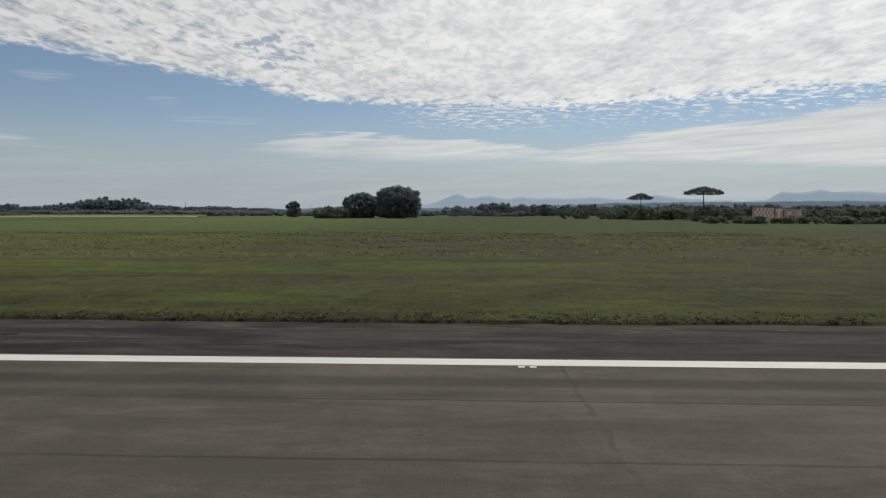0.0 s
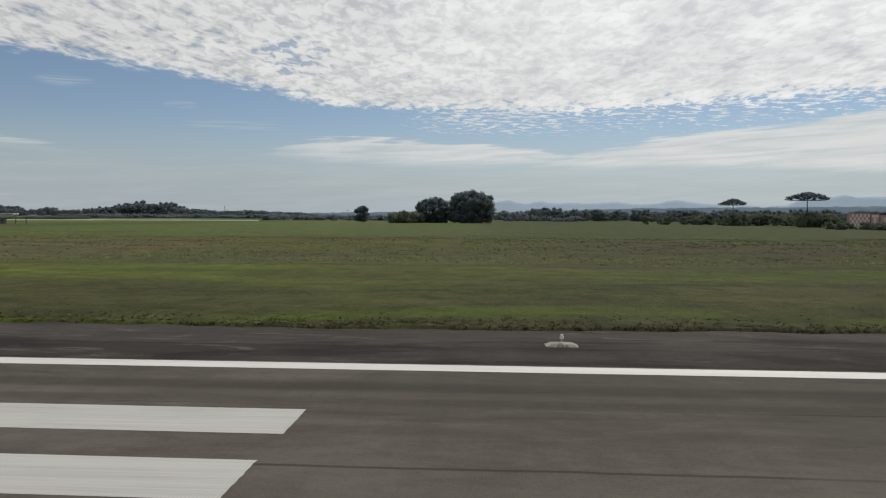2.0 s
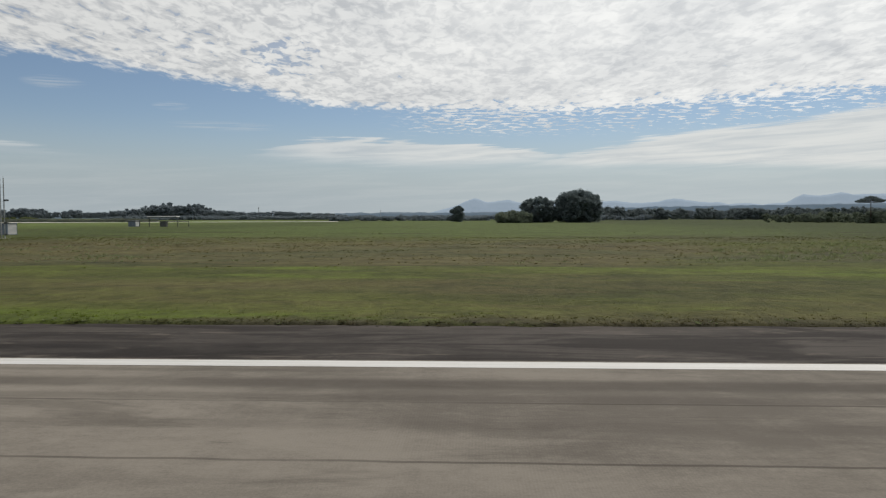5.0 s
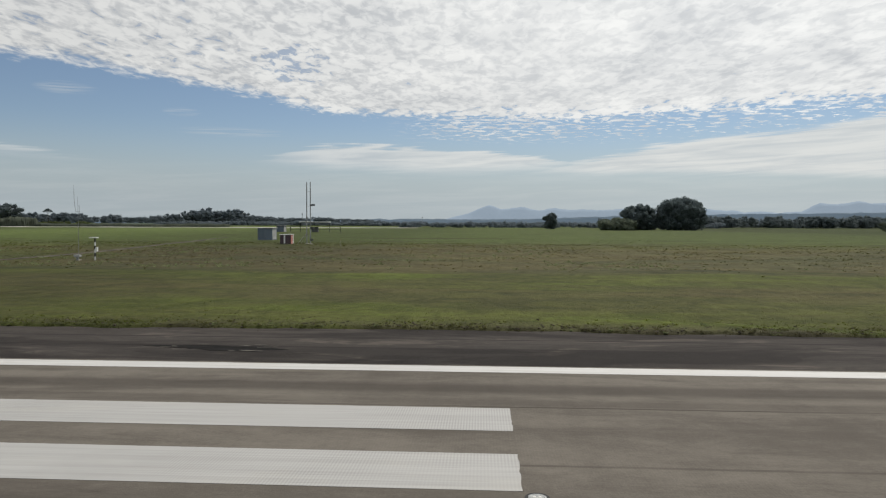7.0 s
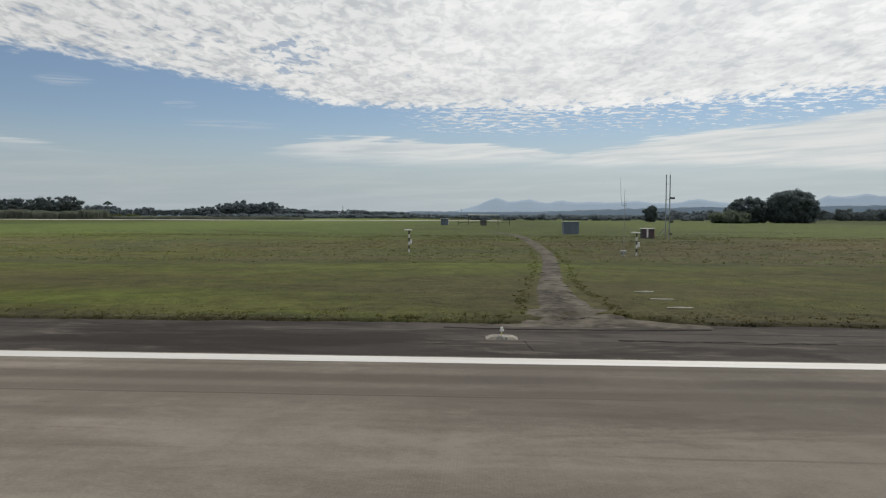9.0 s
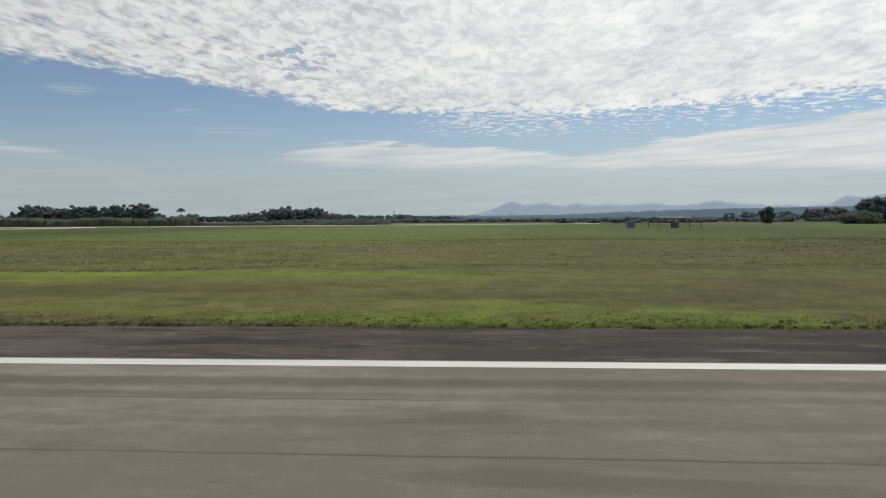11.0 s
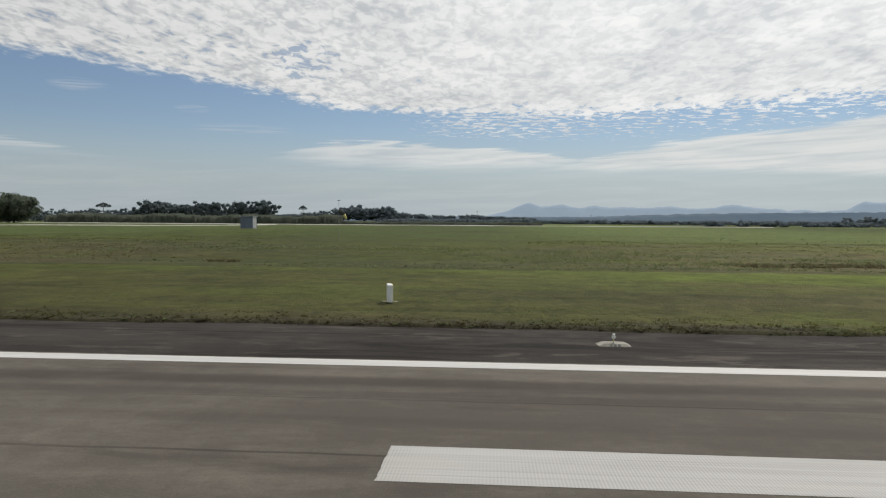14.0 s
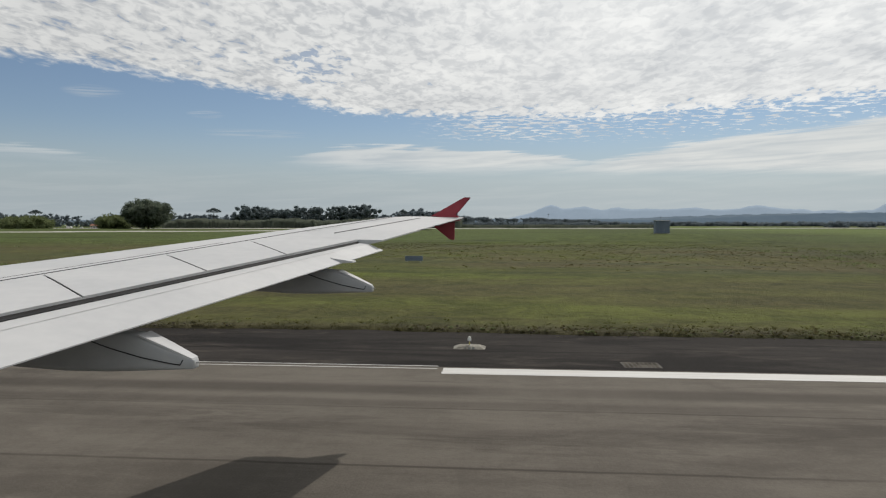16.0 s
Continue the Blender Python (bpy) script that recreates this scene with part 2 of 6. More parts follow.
def surface(name, dark, light, scale=(1, 1, 1), size=1.0, fine=None, rough=0.85, metal=0.0, bump_size=None, bump_depth=0.0, spread=(0.35, 0.65), island=0.0, spec=0.3, thin=0.0, vary=0.0):
    """A surface of two colours mixed by two noises in the object's own metres, with relief."""
    m = bpy.data.materials.new(name)
    m.use_nodes = True
    n = Nodes(m.node_tree)
    bsdf = m.node_tree.nodes["Principled BSDF"]
    at = n.add("ShaderNodeTexCoord").outputs["Object"]
    spot = n.mapped(at, scale)
    fac = n.smooth(n.noise(spot, size, 5, 0.6), spread[0], spread[1])
    if fine:
        fac = n.math("ADD", n.math("MULTIPLY", fac, 0.6), n.math("MULTIPLY", n.smooth(n.noise(at, fine, 3, 0.6), 0.3, 0.7), 0.4))
    if island:
        geo = n.add("ShaderNodeNewGeometry").outputs["Random Per Island"]
        fac = n.math("ADD", n.math("MULTIPLY", fac, 1 - island), n.math("MULTIPLY", geo, island))
    if vary:
        rand = n.add("ShaderNodeObjectInfo").outputs["Random"]
        fac = n.math("ADD", n.math("MULTIPLY", fac, 1 - vary), n.math("MULTIPLY", rand, vary))
    n.feed(bsdf.inputs["Base Color"], n.mix(fac, dark, light))
    bsdf.inputs["Roughness"].default_value = rough
    bsdf.inputs["Metallic"].default_value = metal
    bsdf.inputs["Specular IOR Level"].default_value = spec
    if bump_size:
        b = n.add("ShaderNodeBump")
        b.inputs["Strength"].default_value = 0.6
        b.inputs["Distance"].default_value = bump_depth
        n.feed(b.inputs["Height"], n.noise(at, bump_size, 4, 0.6))
        n.feed(bsdf.inputs["Normal"], b.outputs[0])
    if thin:
        # thin leaves let part of the light through
        glow = n.add("ShaderNodeBsdfTranslucent")
        n.feed(glow.inputs["Color"], n.mix(fac, dark, light))
        both = n.add("ShaderNodeMixShader")
        both.inputs[0].default_value = thin
        n.feed(both.inputs[1], bsdf.outputs[0])
        n.feed(both.inputs[2], glow.outputs[0])
        n.feed(m.node_tree.nodes["Material Output"].inputs[0], both.outputs[0])
    return m


def grooved(n, at, sep, colour, deep):
    """Fine grooves sawn across the runway, filled here and there."""
    wave = n.math("SINE", n.math("MULTIPLY", sep.outputs[0], 2 * math.pi / 0.062))
    open_part = n.smooth(n.noise(n.mapped(at, (0.35, 0.5, 1), (0, 0, 0), (6, 2, 0)), 0.4, 4, 0.6, 0.4), 0.40, 0.60, 0.25, 1.0)
    out = n.vector("SCALE")
    n.feed(out.inputs[0], colour)
    n.feed(out.inputs["Scale"], n.math("SUBTRACT", 1.0, n.math("MULTIPLY", n.math("MULTIPLY", n.math("ADD", wave, 1.0), open_part), deep / 2)))
    return out.outputs[0]


def pavement(name, dark, mid, light, seams=(), rubber=0.5, patch=60.0, age_shades=(), cross=(), outer=None):
    """Worn asphalt: paving lengths of differing tone, long smears, stains, cracks along the lanes."""
    m = bpy.data.materials.new(name)
    m.use_nodes = True
    n = Nodes(m.node_tree)
    bsdf = m.node_tree.nodes["Principled BSDF"]
    at = n.add("ShaderNodeTexCoord").outputs["Object"]
    sep = n.add("ShaderNodeSeparateXYZ")
    n.feed(sep.inputs[0], at)
    wide = n.smooth(n.noise(n.mapped(at, (0.35, 1, 1)), 0.09, 4, 0.6, 0.4), 0.34, 0.66)
    smear = n.smooth(n.noise(n.mapped(at, (0.13, 1, 1)), 0.6, 5, 0.65, 0.6), 0.34, 0.70)
    blot = n.smooth(n.noise(n.mapped(at, (0.45, 1, 1)), 0.8, 6, 0.7, 0.8), 0.38, 0.70)
    grain = n.math("ADD", n.math("MULTIPLY", n.noise(at, 14.0, 3, 0.7), 0.55), n.math("MULTIPLY", n.noise(n.mapped(at, (0.6, 1, 1)), 3.2, 5, 0.7), 0.45))
    tone = n.math("ADD", n.math("MULTIPLY", wide, 0.46), n.math("ADD", n.math("MULTIPLY", smear, 0.14), n.math("MULTIPLY", blot, 0.22)))
    swept = n.noise(n.mapped(at, (1, 0.06, 1), (0, 0, radians(4)), (2, 7, 0)), 1.1, 5, 0.65, 0.3)  # faint marks across the lanes
    tone = n.math("ADD", n.math("ADD", tone, 0.09), n.math("MULTIPLY", n.math("SUBTRACT", swept, 0.5), 0.35))
    tone = n.math("ADD", tone, n.math("MULTIPLY", n.math("SUBTRACT", grain, 0.5), 0.9))
    colour = n.mix(n.smooth(tone, 0.15, 0.85), mid, light)
    worn = n.math("MULTIPLY", n.smooth(n.noise(n.mapped(at, (0.17, 0.9, 1), (0, 0, 0), (4, 9, 0)), 0.5, 6, 0.68, 0.8), 0.53, 0.68), rubber)
    colour = n.mix(worn, colour, dark)
    if not outer:
        # short dark marks of tyres and torn sealant, and faint pale scuffs
        marks = n.smooth(n.noise(n.mapped(at, (0.22, 1.3, 1), (0, 0, 0), (13, 5, 0)), 0.9, 6, 0.75, 0.4), 0.62, 0.70)
        lane = n.math("MULTIPLY", n.math("MULTIPLY", n.smooth(sep.outputs[0], -545.0, -580.0), n.smooth(sep.outputs[0], -645.0, -625.0, 0.35, 1.0)), n.smooth(n.math("ABSOLUTE", n.math("SUBTRACT", sep.outputs[1], 14.0)), 2.2, 1.0))
        blots = n.smooth(n.noise(n.mapped(at, (0.16, 0.9, 1), (0, 0, 0), (1, 25, 0)), 0.7, 6, 0.72, 0.5), 0.52, 0.62)
        colour = n.mix(n.math("MAXIMUM", n.math("MULTIPLY", marks, 0.28), n.math("MULTIPLY", n.math("MULTIPLY", blots, lane), 0.9)), colour, (dark[0] * 0.7, dark[1] * 0.7, dark[2] * 0.7))
        scuffs = n.smooth(n.noise(n.mapped(at, (0.5, 0.8, 1), (0, 0, 0), (3, 15, 0)), 0.5, 6, 0.72, 0.6), 0.60, 0.72)
        colour = n.mix(n.math("MULTIPLY", scuffs, 0.28), colour, light)
    if outer:
        lane = n.math("ADD", sep.outputs[1], n.math("MULTIPLY", n.math("SUBTRACT", n.noise(n.mapped(at, (0.25, 1, 1)), 0.5, 4), 0.5), 1.1))
        fade = n.math("MULTIPLY", n.smooth(lane, outer - 0.15, outer + 0.15), n.smooth(sep.outputs[0], -330.0, -240.0, 0.12, 0.62))
        colour = n.mix(n.math("MULTIPLY", fade, n.smooth(blot, 0.0, 0.8, 0.6, 1.0)), colour, light)
        # pale lifted crust and dark sealed patches
        crust = n.smooth(n.noise(n.mapped(at, (0.35, 1, 1), (0, 0, 0), (8, 2, 0)), 0.8, 6, 0.7, 0.7), 0.54, 0.66)
        colour = n.mix(n.math("MULTIPLY", crust, 0.6), colour, (light[0] * 1.8, light[1] * 1.75, light[2] * 1.65))
        seal = n.smooth(n.noise(n.mapped(at, (0.3, 1, 1), (0, 0, 0), (3, 21, 0)), 0.35, 5, 0.65, 0.7), 0.47, 0.60)
        colour = n.mix(n.math("MULTIPLY", seal, 0.68), colour, (dark[0] * 0.75, dark[1] * 0.75, dark[2] * 0.75))
    # lengths relaid in another mix
    lay = n.add("ShaderNodeTexWhiteNoise")
    lay.noise_dimensions = "1D"
    wob = n.math("MULTIPLY", n.noise(n.mapped(at, (0.0, 1, 0)), 0.4, 2), 3.0)
    n.feed(lay.inputs["W"], n.math("FLOOR", n.math("DIVIDE", n.math("ADD", sep.outputs[0], wob), patch)))
    colour = n.mix(n.math("MULTIPLY", lay.outputs["Value"], 0.28), colour, dark)
    for y, width, deep in seams:
        off = n.math("ABSOLUTE", n.math("SUBTRACT", n.math("SUBTRACT", sep.outputs[1], y), n.math("MULTIPLY", n.math("SUBTRACT", n.noise(n.mapped(at, (1, 0, 0)), 0.35, 4), 0.5), 0.22)))
        line = n.math("MULTIPLY", n.smooth(off, width, width * 0.3), n.smooth(n.noise(n.mapped(at, (1, 0.3, 0), (0, 0, 0), (y * 7, 0, 0)), 0.05 if width < 0.5 else 0.12, 5), 0.40 if width < 0.5 else 0.15, 0.58 if width < 0.5 else 0.48))
        colour = n.mix(n.math("MULTIPLY", line, deep), colour, dark)
    for x, width, deep in cross:
        off = n.math("ABSOLUTE", n.math("SUBTRACT", n.math("SUBTRACT", sep.outputs[0], x), n.math("MULTIPLY", n.math("SUBTRACT", n.noise(n.mapped(at, (0, 1, 0)), 0.7, 4), 0.5), 0.5)))
        colour = n.mix(n.math("MULTIPLY", n.smooth(off, width, width * 0.3), n.math("MULTIPLY", n.smooth(n.noise(at, 0.5, 5, 0.65), 0.36, 0.62), deep)), colour, dark)
    # tone along the runway: asphalt wear, with cloud shade painted into the colour
    age_shade = n.curve(n.math("DIVIDE", n.math("ADD", sep.outputs[0], 800.0), 900.0, clamp=True), [((x + 800) / 900, v) for x, v in age_shades])
    age_shaded = n.vector("SCALE")
    n.feed(age_shaded.inputs[0], colour)
    n.feed(age_shaded.inputs["Scale"], age_shade)
    colour = age_shaded.outputs[0] if outer else grooved(n, at, sep, age_shaded.outputs[0], 0.05)
    n.feed(bsdf.inputs["Base Color"], colour)
    n.feed(bsdf.inputs["Roughness"], n.math("ADD", n.math("MULTIPLY", grain, 0.2), 0.78))
    bsdf.inputs["Specular IOR Level"].default_value = 0.06
    b = n.add("ShaderNodeBump")
    b.inputs["Strength"].default_value = 0.5
    b.inputs["Distance"].default_value = 0.012
    n.feed(b.inputs["Height"], n.noise(at, 22.0, 3, 0.7))
    n.feed(bsdf.inputs["Normal"], b.outputs[0])
    return m


def field_grass(name, thin=0.0, gain=(0.85, 1.9)):
    """Unmown airfield grass: green, olive and dry brown in long uneven drifts."""
    m = bpy.data.materials.new(name)
    m.use_nodes = True
    n = Nodes(m.node_tree)
    bsdf = m.node_tree.nodes["Principled BSDF"]
    at = n.add("ShaderNodeTexCoord").outputs["Object"]
    sep = n.add("ShaderNodeSeparateXYZ")
    n.feed(sep.inputs[0], at)
    drift = n.noise(n.mapped(at, (0.35, 1, 1)), 0.045, 5, 0.6, 0.5)
    dry = n.noise(n.mapped(at, (0.25, 1, 1), (0, 0, 0), (31, 17, 0)), 0.03, 5, 0.6, 0.4)
    clump = n.noise(n.mapped(at, (0.6, 1, 1)), 0.6, 5, 0.65)
    fine = n.noise(n.mapped(at, (1, 0.5, 1)), 2.8, 6, 0.75)
    bunch = n.noise(n.mapped(at, (0.8, 0.55, 1)), 0.5, 6, 0.72, 0.9)
    y = n.math("SUBTRACT", n.math("ABSOLUTE", n.math("ADD", sep.outputs[1], 1.4)), 1.4)  # distance from the runway, alike on both sides
    colour = n.mix(n.smooth(drift, 0.36, 0.64), GRASS_DARK, GRASS_GREEN)
    colour = n.mix(n.math("MULTIPLY", n.smooth(n.math("ADD", drift, n.math("MULTIPLY", clump, 0.25)), 0.60, 0.80), 0.45), colour, GRASS_FRESH)
    # mown strip, then its fresh outer border, then rough unmown ground, then the far green field
    border = n.math("ADD", y, n.math("MULTIPLY", n.math("SUBTRACT", n.noise(n.mapped(at, (0.3, 1, 1)), 0.07, 6, 0.65), 0.5), 22.0))
    late = n.math("MULTIPLY", n.smooth(sep.outputs[0], -360.0, -430.0), n.smooth(sep.outputs[0], -600.0, -530.0))
    fresh = n.math("MULTIPLY", n.math("MULTIPLY", n.smooth(border, 48.0, 60.0), n.smooth(border, 75.5, 71.5)), n.math("MULTIPLY", n.smooth(n.math("ADD", dry, n.math("MULTIPLY", clump, 0.4)), 0.95, 0.62), n.math("ADD", n.math("MULTIPLY", late, 0.6), 0.18)))
    colour = n.mix(fresh, colour, GRASS_FRESH)
    thin_turf = n.math("MULTIPLY", n.smooth(n.math("ADD", dry, n.math("MULTIPLY", clump, 0.22)), 0.54, 0.74), n.smooth(border, 66.0, 52.0, 0.15, 0.68))
    parch = n.curve(n.math("DIVIDE", n.math("ADD", sep.outputs[0], 800.0), 900.0, clamp=True), [((x + 800) / 900, v) for x, v in PARCHED])
    parch = n.math("MULTIPLY", parch, n.smooth(n.math("ADD", drift, n.math("MULTIPLY", clump, 0.5)), 0.95, 0.55, 0.45, 1.1))
    colour = n.mix(n.math("MAXIMUM", thin_turf, n.math("MULTIPLY", parch, n.smooth(border, 74.0, 64.0))), colour, GRASS_DRY)
    rough_strip = n.math("MULTIPLY", n.smooth(border, 68.0, 78.0), n.smooth(border, 185.0, 120.0))
    parched = n.smooth(n.math("ABSOLUTE", n.math("ADD", sep.outputs[0], 190.0)), 95.0, 45.0, 0.0, 0.36)
    rank = n.mix(n.smooth(n.math("SUBTRACT", n.math("ADD", drift, n.math("MULTIPLY", clump, 0.3)), parched), 0.50, 0.78), (GRASS_DRY[0] * 1.05, GRASS_DRY[1] * 1.05, GRASS_DRY[2] * 1.1), GRASS_GREEN)
    colour = n.mix(n.math("MULTIPLY", rough_strip, 0.85), colour, rank)
    colour = n.mix(n.math("MULTIPLY", n.smooth(border, 73.0, 74.5), n.smooth(border, 79.0, 75.5, 0.0, 0.35)), colour, (0.036, 0.038, 0.018))
    colour = n.mix(n.math("MULTIPLY", n.smooth(border, 130.0, 190.0), n.smooth(n.math("ADD", drift, 0.1), 0.40, 0.56)), colour, GRASS_FAR)
    # bare dirty ground beside the shoulder
    colour = n.mix(n.math("MULTIPLY", n.smooth(n.math("ADD", y, n.math("MULTIPLY", clump, 3.0)), 33.0, 29.6), n.smooth(n.math("ADD", dry, n.math("MULTIPLY", clump, 0.5)), 0.56, 0.78, 0.25, 0.9)), colour, (0.050, 0.043, 0.030))
    # fresh and thin patches of the mown strip: fresh by the shoulder and again towards its outer border
    tuft = n.noise(n.mapped(at, (0.28, 1, 1), (0, 0, radians(3)), (9, 4, 0)), 0.11, 6, 0.62, 0.7)
    lie = n.math("ADD", tuft, n.math("SUBTRACT", n.math("ADD", n.smooth(y, 42.0, 32.0, 0.0, 0.07), n.smooth(border, 54.0, 66.0, 0.0, 0.10)), 0.03))
    strip = n.smooth(border, 76.0, 71.0)
    freshness = n.curve(n.math("DIVIDE", n.math("ADD", sep.outputs[0], 800.0), 900.0, clamp=True), [((x + 800) / 900, v) for x, v in FRESHNESS])
    colour = n.mix(n.math("MULTIPLY", n.math("MULTIPLY", n.smooth(lie, 0.46, 0.34), strip), 0.55), colour, GRASS_DRY)
    colour = n.mix(n.math("MULTIPLY", n.math("MULTIPLY", n.smooth(lie, 0.50, 0.66), strip), n.math("MULTIPLY", freshness, 0.75)), colour, GRASS_LUSH)
    # grey-green and brown stands in the rough strip
    stand = n.noise(n.mapped(at, (0.35, 1, 1), (0, 0, 0), (14, 3, 0)), 0.06, 6, 0.65, 0.6)
    colour = n.mix(n.math("MULTIPLY", n.math("MULTIPLY", n.smooth(stand, 0.45, 0.62), rough_strip), 0.7), colour, (0.058, 0.066, 0.030))
    drifts = n.noise(n.mapped(at, (0.5, 1, 1), (0, 0, 0), (5, 2, 0)), 0.16, 5, 0.7, 0.6)
    mott = n.math("ADD", n.math("ADD", n.math("MULTIPLY", bunch, 0.65), n.math("MULTIPLY", fine, 0.45)), n.math("MULTIPLY", drifts, 0.40))
    shade = n.add("ShaderNodeVectorMath")
    shade.operation = "SCALE"
    # scales the grass colour along x for growth and for painted cloud shade
    lush_shade = n.vector("SCALE")
    n.feed(lush_shade.inputs[0], colour)
    n.feed(lush_shade.inputs["Scale"], n.math("MULTIPLY", n.curve(n.math("DIVIDE", n.math("ADD", sep.outputs[0], 800.0), 900.0, clamp=True), [((x + 800) / 900, v) for x, v in LUSH_SHADE]), 2.0))
    n.feed(shade.inputs[0], lush_shade.outputs[0])
    n.feed(shade.inputs["Scale"], n.smooth(mott, 0.50, 1.0, 0.50, 1.52) if not thin else n.smooth(mott, 0.5, 1.0, *gain))
    n.feed(bsdf.inputs["Base Color"], shade.outputs[0])
    bsdf.inputs["Roughness"].default_value = 0.95
    bsdf.inputs["Specular IOR Level"].default_value = 0.1
    b = n.add("ShaderNodeBump")
    b.inputs["Strength"].default_value = 1.0
    b.inputs["Distance"].default_value = 0.25
    n.feed(b.inputs["Height"], mott)
    if not thin:
        n.feed(bsdf.inputs["Normal"], b.outputs[0])
        return m
    glow = n.add("ShaderNodeBsdfTranslucent")
    n.feed(glow.inputs["Color"], shade.outputs[0])
    both = n.add("ShaderNodeMixShader")
    both.inputs[0].default_value = thin
    n.feed(both.inputs[1], bsdf.outputs[0])
    n.feed(both.inputs[2], glow.outputs[0])
    n.feed(m.node_tree.nodes["Material Output"].inputs[0], both.outputs[0])
    return m


def painted_line(name, base=0.50, sawn=0.12):
    """White road paint with the streaks of its machine and worn spots."""
    m = bpy.data.materials.new(name)
    m.use_nodes = True
    n = Nodes(m.node_tree)
    bsdf = m.node_tree.nodes["Principled BSDF"]
    at = n.add("ShaderNodeTexCoord").outputs["Object"]
    rows = n.smooth(n.noise(n.mapped(at, (0.012, 1, 1)), 11.0, 3, 0.6), 0.30, 0.70)
    dirt = n.smooth(n.noise(n.mapped(at, (0.3, 1, 1)), 1.1, 5, 0.65), 0.48, 0.75)
    wear = n.smooth(n.noise(at, 9.0, 4, 0.7), 0.64, 0.78)
    colour = n.mix(rows, (base * 0.84, base * 0.83, base * 0.80), (base, base * 0.99, base * 0.96))
    colour = n.mix(n.math("MULTIPLY", dirt, 0.35), colour, (0.42, 0.40, 0.35))
    colour = n.mix(n.math("MULTIPLY", wear, 0.45), colour, (0.22, 0.21, 0.19))
    thin_rows = n.smooth(n.noise(n.mapped(at, (0.02, 1, 1), (0, 0, 0), (3, 1, 0)), 16.0, 2, 0.5), 0.60, 0.72)
    colour = n.mix(n.math("MULTIPLY", thin_rows, 0.35), colour, (0.24, 0.23, 0.21))
    sep = n.add("ShaderNodeSeparateXYZ")
    n.feed(sep.inputs[0], at)
    colour = grooved(n, at, sep, colour, sawn)
    n.feed(bsdf.inputs["Base Color"], colour)
    bsdf.inputs["Roughness"].default_value = 0.7
    return m


RUNWAY = pavement("runway_asphalt", (0.082, 0.071, 0.061), (0.158, 0.141, 0.121), (0.268, 0.242, 0.207), [(15.9, 0.08, 0.75), (11.8, 0.08, 0.75), (17.8, 0.8, 0.6), (19.4, 0.3, 0.3), (16.3, 0.5, 0.35), (14.0, 0.5, 0.2), (7.6, 0.1, 0.7)], 0.42, 60.0, AGE_SHADE, [(-3.4, 0.10, 0.45), (-95.2, 0.10, 0.5), (-268.6, 0.4, 0.25), (-451.7, 0.25, 0.4), (-481.3, 0.35, 0.7), (-477.4, 0.05, 0.45), (-508.5, 0.15, 0.4)])
SHOULDER = pavement("shoulder_asphalt", (0.022, 0.019, 0.018), (0.036, 0.032, 0.029), (0.078, 0.069, 0.062), [(26.3, 0.12, 0.9), (24.1, 0.12, 0.8)], 0.7, 47.0, SHOULDER_AGE_SHADE, (), 24.15)
TAXIWAY = surface("pale_concrete", (0.34, 0.325, 0.29), (0.45, 0.435, 0.40), (0.1, 1, 1), 0.3, rough=0.9)
TRAIL = surface("broken_asphalt", (0.026, 0.023, 0.019), (0.135, 0.122, 0.100), (1, 0.6, 1), 0.55, 2.2, 0.95, bump_size=3.0, bump_depth=0.02, spec=0.06)
SLAB_PALE = surface("weathered_slab", (0.11, 0.102, 0.088), (0.19, 0.178, 0.155), (1, 1, 1), 1.5, 8.0, 0.95, bump_size=10.0, bump_depth=0.01, spec=0.06)
TAR = surface("bare_tar", (0.009, 0.0085, 0.008), (0.017, 0.016, 0.0155), (0.4, 1, 1), 1.5, 9.0, 0.9, bump_size=12.0, bump_depth=0.01, spec=0.05)
CRUST = surface("pale_crust", (0.055, 0.051, 0.046), (0.12, 0.112, 0.10), (0.5, 1, 1), 2.0, 12.0, 0.95, spec=0.06, vary=0.4)
GRASS = field_grass("field_grass")
MEADOW = field_grass("meadow_blades", 0.5, (1.1, 2.2))
ROUGH = field_grass("rough_blades", 0.5, (1.1, 2.2))
DRY_BLADES = surface("dry_grass_blades", GRASS_DRY, (0.15, 0.13, 0.06), (0.3, 1, 1), 0.06, None, 0.9, island=0.6, spec=0.15, thin=0.2)
WEED = surface("weed_leaves", (0.140, 0.162, 0.080), (0.205, 0.232, 0.118), (1, 1, 1), 0.2, None, 0.9, island=0.6, spec=0.0, thin=0.5)
DEAD_STALKS = surface("dead_stalks", (0.100, 0.088, 0.050), (0.150, 0.132, 0.076), (1, 1, 1), 0.5, None, 0.95, island=0.6, spec=0.0, thin=0.3)
FRESH_LEAF = surface("fresh_weed_leaves", (0.115, 0.165, 0.055), (0.19, 0.255, 0.092), (1, 1, 1), 2.0, None, 0.8, island=0.6, spec=0.2, thin=0.35)
PAINT = painted_line("white_paint", 0.55)
PAINT_WORN = painted_line("worn_white_paint", 0.40, 0.22)
# distance haze painted into the leaf colours: paler, and bluer for farther trees
LEAF_DARK = surface("dark_hazed_needles", (0.138, 0.172, 0.180), (0.158, 0.192, 0.194), (1, 1, 1), 0.25, None, 1.0, island=0.3, spec=0.0, thin=0.6)
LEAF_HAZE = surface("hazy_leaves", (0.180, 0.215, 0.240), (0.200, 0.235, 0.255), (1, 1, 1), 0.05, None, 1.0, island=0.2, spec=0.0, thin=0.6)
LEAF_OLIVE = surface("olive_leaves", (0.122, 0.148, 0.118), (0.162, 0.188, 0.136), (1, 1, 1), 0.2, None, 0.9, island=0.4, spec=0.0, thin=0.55)
